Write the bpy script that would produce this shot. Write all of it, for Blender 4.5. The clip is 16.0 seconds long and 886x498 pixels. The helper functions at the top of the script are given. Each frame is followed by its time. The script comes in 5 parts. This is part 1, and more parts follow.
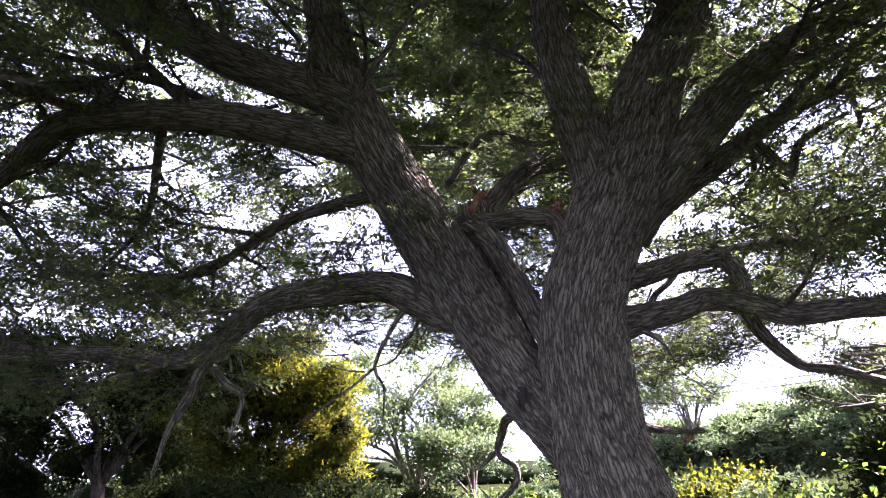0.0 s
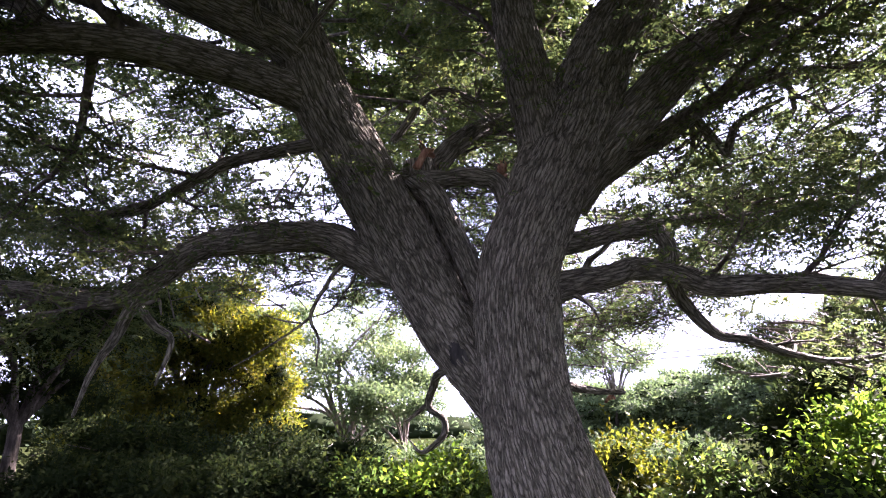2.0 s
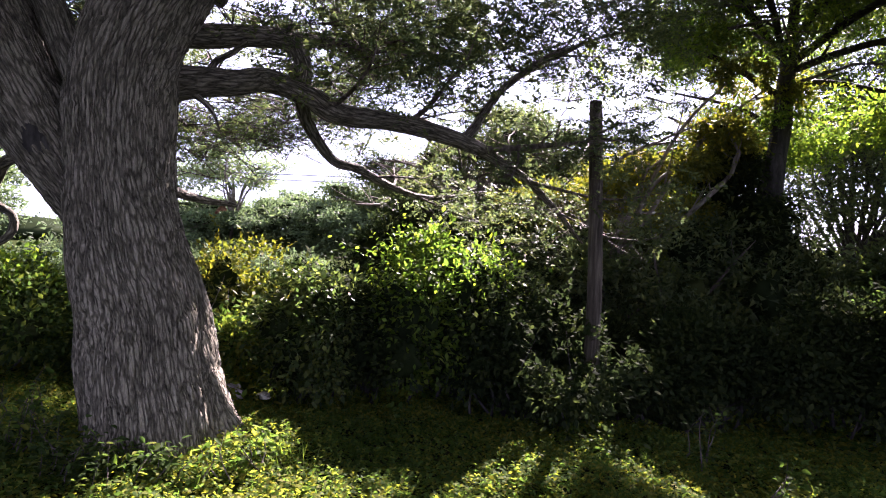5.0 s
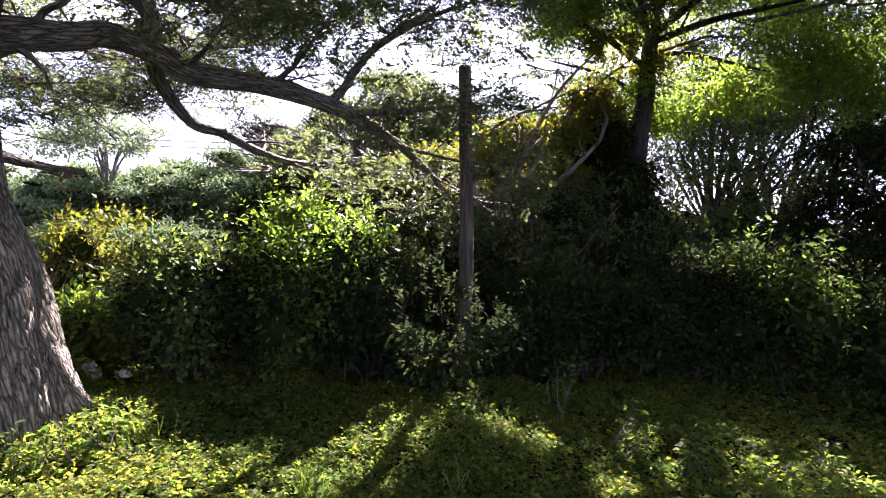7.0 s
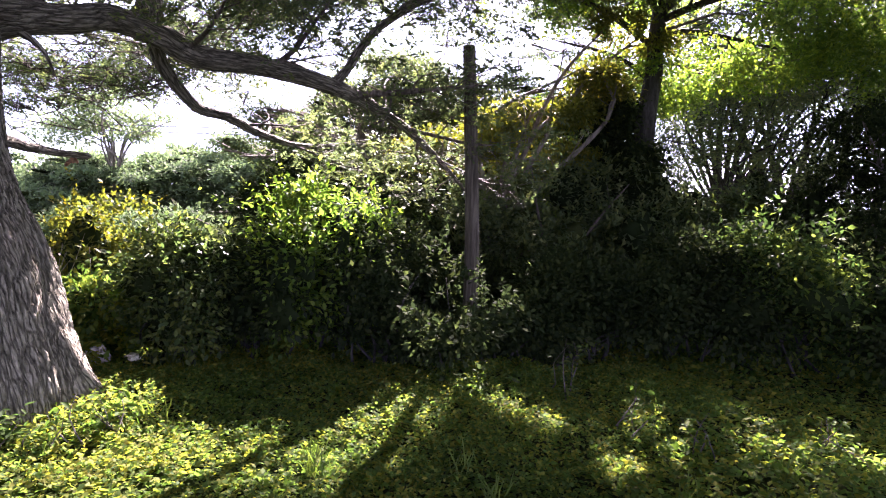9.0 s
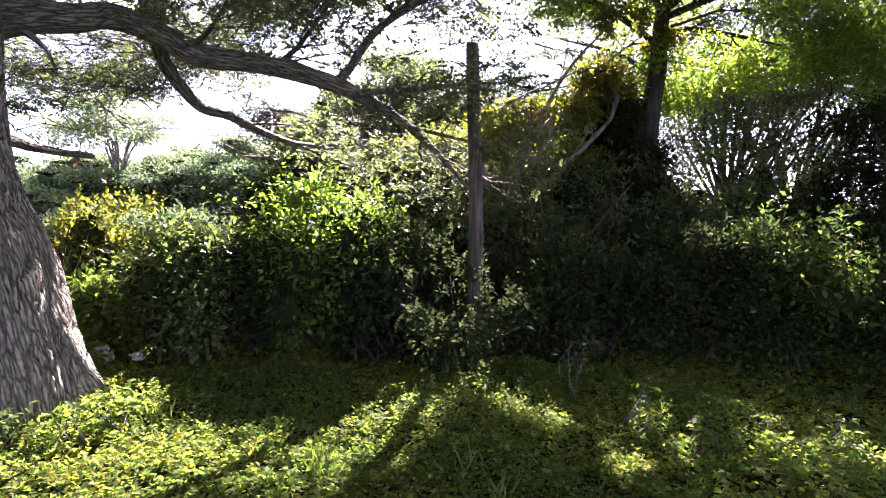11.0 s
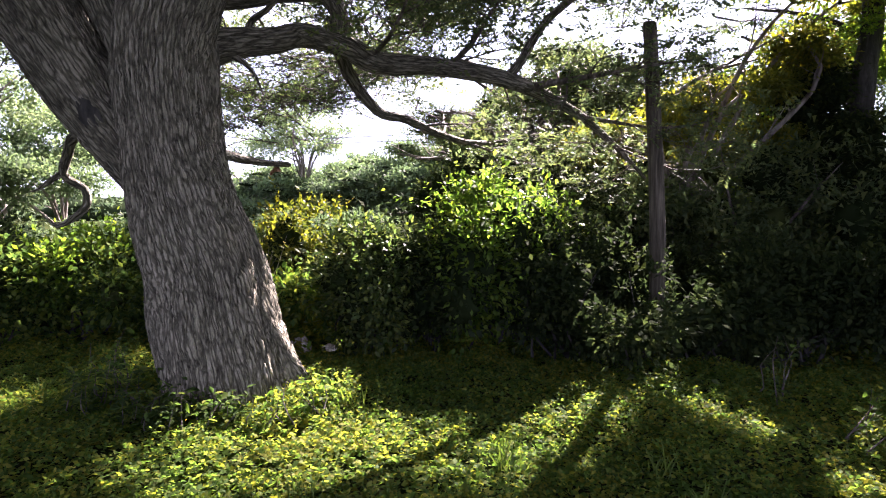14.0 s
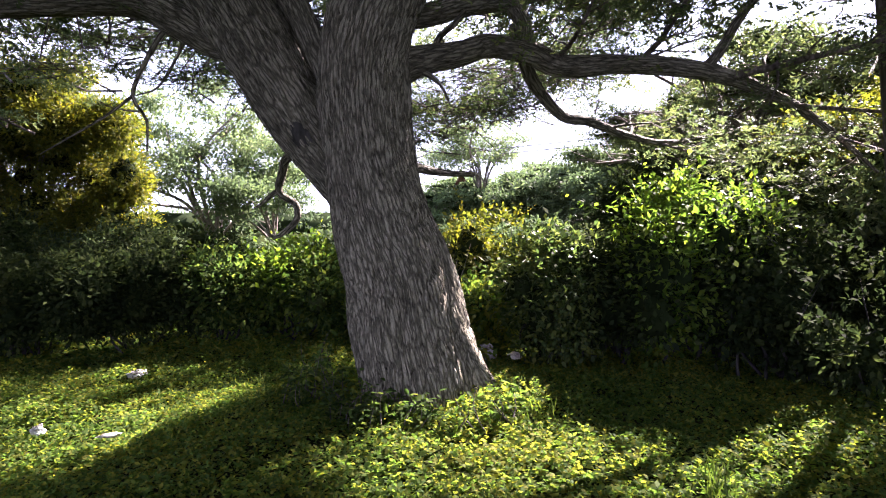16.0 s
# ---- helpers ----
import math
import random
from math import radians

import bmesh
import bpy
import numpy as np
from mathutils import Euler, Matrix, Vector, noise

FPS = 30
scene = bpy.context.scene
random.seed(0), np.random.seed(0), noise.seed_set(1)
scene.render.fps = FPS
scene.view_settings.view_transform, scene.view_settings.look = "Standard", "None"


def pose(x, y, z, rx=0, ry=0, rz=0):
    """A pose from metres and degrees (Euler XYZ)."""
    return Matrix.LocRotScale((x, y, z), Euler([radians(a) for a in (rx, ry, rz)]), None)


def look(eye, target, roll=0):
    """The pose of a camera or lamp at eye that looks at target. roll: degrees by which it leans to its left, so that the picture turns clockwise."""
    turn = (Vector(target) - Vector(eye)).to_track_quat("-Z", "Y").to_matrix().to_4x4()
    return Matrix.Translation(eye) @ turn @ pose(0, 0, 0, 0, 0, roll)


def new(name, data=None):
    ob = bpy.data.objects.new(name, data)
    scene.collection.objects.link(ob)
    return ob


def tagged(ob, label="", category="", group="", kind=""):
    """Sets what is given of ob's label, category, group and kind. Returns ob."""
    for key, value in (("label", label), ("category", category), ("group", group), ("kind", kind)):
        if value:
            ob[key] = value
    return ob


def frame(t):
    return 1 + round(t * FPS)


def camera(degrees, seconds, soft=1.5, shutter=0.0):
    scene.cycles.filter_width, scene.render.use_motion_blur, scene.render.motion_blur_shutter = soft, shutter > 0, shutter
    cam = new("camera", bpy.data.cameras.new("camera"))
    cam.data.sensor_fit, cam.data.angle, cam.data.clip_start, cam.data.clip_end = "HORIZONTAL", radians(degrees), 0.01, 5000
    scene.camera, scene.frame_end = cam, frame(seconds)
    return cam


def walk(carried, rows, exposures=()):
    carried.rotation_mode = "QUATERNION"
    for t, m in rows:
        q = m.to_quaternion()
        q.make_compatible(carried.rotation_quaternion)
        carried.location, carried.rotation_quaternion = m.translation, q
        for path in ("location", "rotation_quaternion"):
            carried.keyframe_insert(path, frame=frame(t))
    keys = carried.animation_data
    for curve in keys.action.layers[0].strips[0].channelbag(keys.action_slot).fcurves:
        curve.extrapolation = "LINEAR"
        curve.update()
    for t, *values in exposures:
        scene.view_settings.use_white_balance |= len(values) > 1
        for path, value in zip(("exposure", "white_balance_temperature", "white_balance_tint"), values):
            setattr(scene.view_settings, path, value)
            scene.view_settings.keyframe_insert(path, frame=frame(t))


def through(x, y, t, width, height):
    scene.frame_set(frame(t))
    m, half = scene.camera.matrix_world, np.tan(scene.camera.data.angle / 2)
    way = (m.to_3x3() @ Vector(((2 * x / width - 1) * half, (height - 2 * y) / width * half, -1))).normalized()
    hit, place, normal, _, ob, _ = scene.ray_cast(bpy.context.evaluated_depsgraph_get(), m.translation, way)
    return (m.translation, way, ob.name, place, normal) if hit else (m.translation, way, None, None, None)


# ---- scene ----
cam = camera(72.5, 16.0, soft=1.1)
# seconds, eye in metres, turn in degrees
PATH = [
    (0, -0.098, -0.034, 1.681, 109.66, 2.46, -0.00),
    (0.5, -0.105, -0.066, 1.682, 109.05, 1.37, -1.78),
    (1, -0.071, -0.008, 1.693, 107.83, 1.31, -3.27),
    (1.5, -0.076, -0.032, 1.678, 106.70, 0.58, -3.96),
    (2, -0.062, -0.038, 1.650, 105.62, 0.59, -6.01),
    (2.5, -0.022, 0.011, 1.675, 103.90, 1.21, -6.72),
    (3, -0.032, -0.001, 1.652, 101.44, 1.49, -8.07),
    (3.5, 0.012, 0.049, 1.645, 97.72, 0.66, -15.22),
    (4, 0.037, 0.071, 1.637, 94.33, -2.01, -25.18),
    (4.5, 0.028, 0.049, 1.612, 91.89, -1.27, -31.43),
    (5, 0.058, 0.043, 1.621, 89.53, -3.61, -40.62),
    (5.2, 0.059, 0.042, 1.626, 89.14, -2.89, -43.37),
    (7.3, 0.285, -0.186, 1.616, 86.68, -2.88, -50.24),
    (7.5, 0.283, -0.182, 1.616, 86.40, -3.08, -50.45),
    (8, 0.284, -0.192, 1.616, 85.90, -2.95, -49.93),
    (8.5, 0.290, -0.185, 1.605, 85.47, -2.32, -49.28),
    (11, 0.309, -0.163, 1.558, 85.60, -1.85, -48.81),
    (11.5, 0.305, -0.155, 1.557, 85.48, -1.63, -48.32),
    (12, 0.297, -0.158, 1.554, 85.24, -1.46, -47.84),
    (12.5, 0.307, -0.138, 1.547, 85.11, -1.10, -45.04),
    (13, 0.301, -0.106, 1.537, 85.11, -0.65, -40.68),
    (13.5, 0.297, -0.071, 1.526, 85.20, -0.42, -37.25),
    (14, 0.265, -0.036, 1.535, 85.14, 0.50, -33.70),
    (14.5, 0.224, 0.004, 1.522, 85.60, 0.99, -29.06),
    (15, 0.185, 0.021, 1.525, 85.78, 1.94, -25.51),
    (15.5, 0.173, 0.046, 1.527, 85.92, 2.39, -20.36),
    (16, 0.202, 0.068, 1.519, 86.35, 2.16, -17.42),
]
walk(cam, [(row[0], pose(*row[1:])) for row in PATH],
     exposures=[(0.0, 4.05, 5600, 44), (3.0, 3.8, 5650, 43), (4.0, 3.6, 5650, 42), (5.0, 3.45, 5700, 41), (7.3, 3.8, 5650, 42), (8.5, 4.05, 5650, 43), (11.5, 4.3, 5650, 43), (12.5, 4.05, 5700, 40), (13.5, 3.85, 5750, 36), (16.0, 3.7, 5750, 34)])

# ---- light ----
SUN_AZ, SUN_EL = 63.0, 38.0
to_sun = Vector((math.sin(radians(SUN_AZ)) * math.cos(radians(SUN_EL)),
                 math.cos(radians(SUN_AZ)) * math.cos(radians(SUN_EL)), math.sin(radians(SUN_EL))))
world = bpy.data.worlds.new("sky")
scene.world = world
world.use_nodes = True
wn = world.node_tree
sky = wn.nodes.new("ShaderNodeTexSky")
sky.sky_type = "NISHITA"
sky.sun_disc = False
sky.sun_elevation, sky.sun_rotation = radians(SUN_EL), radians(SUN_AZ)
sky.dust_density = 1.2
cloud = wn.nodes.new("ShaderNodeTexNoise")
cloud.inputs["Scale"].default_value, cloud.inputs["Detail"].default_value = 2.6, 6.0
cover = wn.nodes.new("ShaderNodeValToRGB")
cover.color_ramp.elements[0].position, cover.color_ramp.elements[1].position = 0.3, 0.58
cover.color_ramp.elements[0].color = (0.35, 0.35, 0.35, 1)
haze = wn.nodes.new("ShaderNodeMixRGB")
haze.inputs[2].default_value = (7.0, 7.4, 8.2, 1)
coords = wn.nodes.new("ShaderNodeTexCoord")
wn.links.new(coords.outputs["Generated"], cloud.inputs[0])
wn.links.new(cloud.outputs[0], cover.inputs[0])
wn.links.new(cover.outputs[0], haze.inputs[0])
wn.links.new(sky.outputs[0], haze.inputs[1])
wn.links.new(haze.outputs[0], wn.nodes["Background"].inputs[0])
wn.nodes["Background"].inputs[1].default_value = 0.033
sun = new("sun", bpy.data.lights.new("sun", "SUN"))
sun.data.energy, sun.data.angle, sun.data.color = 5.0, radians(0.6), (1.0, 0.89, 0.68)
sun.matrix_world = look(to_sun * 60, (0, 0, 0))


# ---- materials ----
def nodes_of(name):
    m = bpy.data.materials.new(name)
    m.use_nodes = True
    n = m.node_tree.nodes
    return m, n, m.node_tree.links, n["Principled BSDF"]


def ramp(n, links, source, stops):
    r = n.new("ShaderNodeValToRGB")
    e = r.color_ramp.elements
    while len(e) < len(stops):
        e.new(0.5)
    for k, (p, col) in zip(e, stops):
        k.position, k.color = p, (*col, 1)
    links.new(source, r.inputs[0])
    return r.outputs[0]


def noise_of(n, links, scale, stretch=(1, 1, 1), detail=4.0, along=""):
    """Noise over the object's own coordinates, or over those that run along a limb."""
    tc = n.new("ShaderNodeAttribute" if along else "ShaderNodeTexCoord")
    if along:
        tc.attribute_name = along
    mp = n.new("ShaderNodeMapping")
    mp.inputs["Scale"].default_value = stretch
    t = n.new("ShaderNodeTexNoise")
    t.inputs["Scale"].default_value, t.inputs["Detail"].default_value = scale, detail
    links.new(tc.outputs["Vector" if along else "Object"], mp.inputs[0])
    links.new(mp.outputs[0], t.inputs[0])
    return t.outputs[0]


def leaf_material(name, stops, through=0.45, rough=0.4, spec=0.5, glow=2.3):
    """Leaves: each island its own shade, patches of tone over the crown, light passing through."""
    m, n, links, b = nodes_of(name)
    geo = n.new("ShaderNodeNewGeometry")
    mixer = n.new("ShaderNodeMath")
    mixer.operation = "MULTIPLY_ADD"
    links.new(noise_of(n, links, 0.9, detail=2.0), mixer.inputs[0])
    mixer.inputs[1].default_value = 0.55
    half = n.new("ShaderNodeMath")
    half.operation = "MULTIPLY"
    half.inputs[1].default_value = 0.5
    links.new(geo.outputs["Random Per Island"], half.inputs[0])
    links.new(half.outputs[0], mixer.inputs[2])
    col = ramp(n, links, mixer.outputs[0], stops)
    links.new(col, b.inputs["Base Color"])
    b.inputs["Roughness"].default_value = rough
    b.inputs["Specular IOR Level"].default_value = spec
    tr = n.new("ShaderNodeBsdfTranslucent")
    bright = n.new("ShaderNodeHueSaturation")
    bright.inputs["Value"].default_value = glow
    bright.inputs["Saturation"].default_value = 1.2
    links.new(col, bright.inputs["Color"])
    links.new(bright.outputs[0], tr.inputs[0])
    mix = n.new("ShaderNodeMixShader")
    mix.inputs[0].default_value = through
    links.new(b.outputs[0], mix.inputs[1])
    links.new(tr.outputs[0], mix.inputs[2])
    links.new(mix.outputs[0], n["Material Output"].inputs[0])
    return m


def bark_material(name, dark, mid, pale, scale=26.0, bump=0.6, stretch=0.22):
    """Furrowed bark or weathered wood: long flakes along z, patches of tone, fine relief."""
    m, n, links, b = nodes_of(name)
    flake = noise_of(n, links, scale, (1, 1, stretch), 5.0)
    fine = noise_of(n, links, scale * 3.5, (1, 1, stretch * 1.6), 4.0)
    patch = noise_of(n, links, 1.1, detail=4.0)
    def madd(x, k, y):
        o = n.new("ShaderNodeMath")
        o.operation = "MULTIPLY_ADD"
        links.new(x, o.inputs[0])
        o.inputs[1].default_value = k
        if isinstance(y, float):
            o.inputs[2].default_value = y
        else:
            links.new(y, o.inputs[2])
        return o.outputs[0]
    height = madd(flake, 1.5, madd(fine, 0.5, -0.5))
    tone = madd(patch, 0.7, madd(height, 0.85, -0.3))
    links.new(ramp(n, links, tone, ((0.22, dark), (0.5, mid), (0.78, pale))), b.inputs["Base Color"])
    b.inputs["Roughness"].default_value = 0.85
    b.inputs["Specular IOR Level"].default_value = 0.25
    bp = n.new("ShaderNodeBump")
    bp.inputs["Strength"].default_value, bp.inputs["Distance"].default_value = bump, 0.03
    links.new(height, bp.inputs["Height"])
    links.new(bp.outputs[0], b.inputs["Normal"])
    return m


def plate_bark(name, dark, mid, pale):
    """Old bark: long interlaced plates along the limb, parted by dark furrows, with finer cracks across them."""
    m, n, links, b = nodes_of(name)
    grain = n.new("ShaderNodeAttribute")
    grain.attribute_name = "grain"
    wobble = n.new("ShaderNodeTexNoise")
    wobble.inputs["Scale"].default_value, wobble.inputs["Detail"].default_value = 7.0, 4.0
    links.new(grain.outputs["Vector"], wobble.inputs[0])
    shift = n.new("ShaderNodeVectorMath")
    shift.operation = "MULTIPLY_ADD"
    shift.inputs[1].default_value = (0.04, 0.04, 0.12)
    links.new(wobble.outputs["Color"], shift.inputs[0])
    links.new(grain.outputs["Vector"], shift.inputs[2])

    def cells(scale, stretch, wide):
        mp = n.new("ShaderNodeMapping")
        mp.inputs["Scale"].default_value = (1, 1, stretch)
        links.new(shift.outputs[0], mp.inputs[0])
        v = n.new("ShaderNodeTexVoronoi")
        v.feature = "DISTANCE_TO_EDGE"
        v.inputs["Scale"].default_value = scale
        links.new(mp.outputs[0], v.inputs[0])
        r = n.new("ShaderNodeMapRange")
        r.interpolation_type = "SMOOTHSTEP"
        r.inputs["From Max"].default_value = wide
        links.new(v.outputs[0], r.inputs[0])
        return r.outputs[0]

    def blend(*terms):
        total = None
        for source, k in terms:
            o = n.new("ShaderNodeMath")
            o.operation = "MULTIPLY_ADD"
            links.new(source, o.inputs[0])
            o.inputs[1].default_value = k
            if total is not None:
                links.new(total, o.inputs[2])
            else:
                o.inputs[2].default_value = 0.0
            total = o.outputs[0]
        return total

    plate = cells(38.0, 0.1, 0.24)
    crack = cells(74.0, 0.13, 0.3)
    fine = noise_of(n, links, 110.0, (1, 1, 0.22), 4.0, "grain")
    patch = noise_of(n, links, 1.6, detail=4.0)
    crest = n.new("ShaderNodeAttribute")
    crest.attribute_name = "relief"
    tone = blend((plate, 0.3), (crack, 0.13), (fine, 0.4), (patch, 0.22), (crest.outputs["Fac"], 0.12))
    height = blend((plate, 0.6), (crack, 0.25), (fine, 0.3))
    links.new(ramp(n, links, tone, ((0.3, dark), (0.62, mid), (0.95, pale))), b.inputs["Base Color"])
    b.inputs["Roughness"].default_value = 0.85
    b.inputs["Specular IOR Level"].default_value = 0.25
    bp = n.new("ShaderNodeBump")
    bp.inputs["Strength"].default_value, bp.inputs["Distance"].default_value = 1.0, 0.022
    links.new(height, bp.inputs["Height"])
    links.new(bp.outputs[0], b.inputs["Normal"])
    return m


BARK = plate_bark("bark", (0.017, 0.014, 0.009), (0.115, 0.104, 0.076), (0.31, 0.282, 0.22))
BARK_TWIG = bark_material("twig_bark", (0.03, 0.024, 0.02), (0.08, 0.066, 0.055), (0.18, 0.155, 0.135), 20.0)
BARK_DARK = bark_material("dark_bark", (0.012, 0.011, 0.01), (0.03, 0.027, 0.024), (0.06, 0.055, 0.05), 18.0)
BARK_FAR = bark_material("pale_bark", (0.06, 0.05, 0.04), (0.15, 0.13, 0.11), (0.28, 0.25, 0.22), 10.0, 0.3)
WOOD_RED = bark_material("torn_wood", (0.07, 0.03, 0.02), (0.2, 0.1, 0.06), (0.4, 0.26, 0.17), 20.0)
POST_WOOD = bark_material("post_wood", (0.025, 0.02, 0.014), (0.06, 0.05, 0.037), (0.115, 0.098, 0.075), 40.0, 0.4, 0.06)
SOIL = bark_material("soil", (0.008, 0.012, 0.004), (0.018, 0.024, 0.008), (0.04, 0.04, 0.016), 9.0, 0.6, 1.0)
SOIL.node_tree.nodes["Principled BSDF"].inputs["Specular IOR Level"].default_value = 0.0
LEAF_CROWN = leaf_material("crown_leaf", ((0.1, (0.03, 0.044, 0.022)), (0.5, (0.058, 0.078, 0.034)), (0.9, (0.115, 0.128, 0.046))), 0.45, 0.55, 0.08, 2.15)
# near-black leaf: the deep shade is put into its colour
LEAF_SHADED = leaf_material("shaded_leaf", ((0.1, (0.009, 0.013, 0.007)), (0.5, (0.017, 0.025, 0.01)), (0.9, (0.042, 0.052, 0.018))), 0.3, 0.7, 0.01)
LEAF_SHRUB = leaf_material("shrub_leaf", ((0.1, (0.013, 0.023, 0.008)), (0.5, (0.031, 0.05, 0.016)), (0.9, (0.11, 0.13, 0.03))), 0.45, 0.6, 0.02, 3.0)
LEAF_GLOSSY = leaf_material("glossy_leaf", ((0.1, (0.016, 0.028, 0.01)), (0.5, (0.04, 0.06, 0.02)), (0.9, (0.14, 0.16, 0.045))), 0.4, 0.4, 0.1, 3.0)
LEAF_LIME = leaf_material("lime_leaf", ((0.1, (0.03, 0.054, 0.014)), (0.5, (0.062, 0.098, 0.022)), (0.9, (0.15, 0.185, 0.035))), 0.55, 0.5, 0.08, 2.7)
LEAF_YELLOW = leaf_material("yellow_green_leaf", ((0.1, (0.042, 0.056, 0.014)), (0.5, (0.085, 0.098, 0.022)), (0.9, (0.17, 0.15, 0.028))), 0.45, 0.55, 0.08, 1.9)
LEAF_RIDGE = leaf_material("field_leaf", ((0.1, (0.034, 0.05, 0.028)), (0.5, (0.06, 0.085, 0.042)), (0.9, (0.1, 0.13, 0.056))), 0.35, 0.6, 0.06)
LEAF_FAR = leaf_material("far_leaf", ((0.1, (0.05, 0.07, 0.04)), (0.5, (0.085, 0.115, 0.058)), (0.9, (0.14, 0.16, 0.072))), 0.45, 0.6, 0.06)
LEAF_GROUND = leaf_material("ground_leaf", ((0.1, (0.022, 0.04, 0.012)), (0.5, (0.052, 0.082, 0.02)), (0.9, (0.155, 0.146, 0.03))), 0.5, 0.6, 0.03, 3.0)
GRASS = leaf_material("grass_blade", ((0.1, (0.04, 0.07, 0.015)), (0.9, (0.1, 0.13, 0.03))), 0.4, 0.55, 0.2)


# ---- mesh helpers ----
rng = np.random.default_rng(7)


def mesh_from(name, verts, quads, mat, smooth=True, grain=None):
    me = bpy.data.meshes.new(name)
    v = np.asarray(verts, dtype=np.float32)
    q = np.asarray(quads, dtype=np.int32)
    me.vertices.add(len(v))
    me.vertices.foreach_set("co", v.ravel())
    me.loops.add(q.size)
    me.loops.foreach_set("vertex_index", q.ravel())
    me.polygons.add(len(q))
    me.polygons.foreach_set("loop_start", np.arange(0, q.size, q.shape[1], dtype=np.int32))
    me.polygons.foreach_set("loop_total", np.full(len(q), q.shape[1], dtype=np.int32))
    me.update(calc_edges=True)
    me.validate()
    if smooth:
        me.polygons.foreach_set("use_smooth", np.ones(len(q), dtype=bool))
    if grain is not None:
        me.attributes.new("grain", "FLOAT_VECTOR", "POINT").data.foreach_set("vector", np.asarray(grain[0], dtype=np.float32).ravel())
        me.attributes.new("relief", "FLOAT", "POINT").data.foreach_set("value", np.asarray(grain[1], dtype=np.float32))
    me.materials.append(mat)
    return me


def part_of(name, me, parent=None, label="", kind=""):
    ob = new(name, me)
    if parent:
        ob.parent = parent
    return tagged(ob, label=label, kind=kind)


def lattice(p):
    """Smooth value noise over the rows of p, from -1 to 1."""
    i = np.floor(p).astype(np.int64)
    f = p - i
    f = f * f * (3 - 2 * f)
    total = np.zeros(len(p))
    for a in (0, 1):
        for b in (0, 1):
            for c in (0, 1):
                h = (i[:, 0] + a) * 73856093 ^ (i[:, 1] + b) * 19349663 ^ (i[:, 2] + c) * 83492791
                h = (h ^ (h >> 13)) * 1274126177
                value = ((h ^ (h >> 16)) & 0xFFFF) / 32767.5 - 1
                w = np.where(a, f[:, 0], 1 - f[:, 0]) * np.where(b, f[:, 1], 1 - f[:, 1]) * np.where(c, f[:, 2], 1 - f[:, 2])
                total += w * value
    return total


def unit(v):
    return v / np.maximum(np.linalg.norm(v, axis=-1, keepdims=True), 1e-9)


def curve(points, step):
    """A smooth line through points (rows of any width), sampled about every step."""
    p = np.asarray(points, dtype=float)
    q = np.vstack([2 * p[0] - p[1], p, 2 * p[-1] - p[-2]])
    out = []
    for k in range(1, len(q) - 2):
        n = max(2, int(np.linalg.norm(q[k + 1, :3] - q[k, :3]) / step))
        t = np.linspace(0, 1, n, endpoint=False)[:, None]
        a, b, c, d = q[k - 1], q[k], q[k + 1], q[k + 2]
        out.append(0.5 * (2 * b + (c - a) * t + (2 * a - 5 * b + 4 * c - d) * t * t + (3 * b - a - 3 * c + d) * t ** 3))
    out.append(q[-2][None])
    return np.vstack(out)


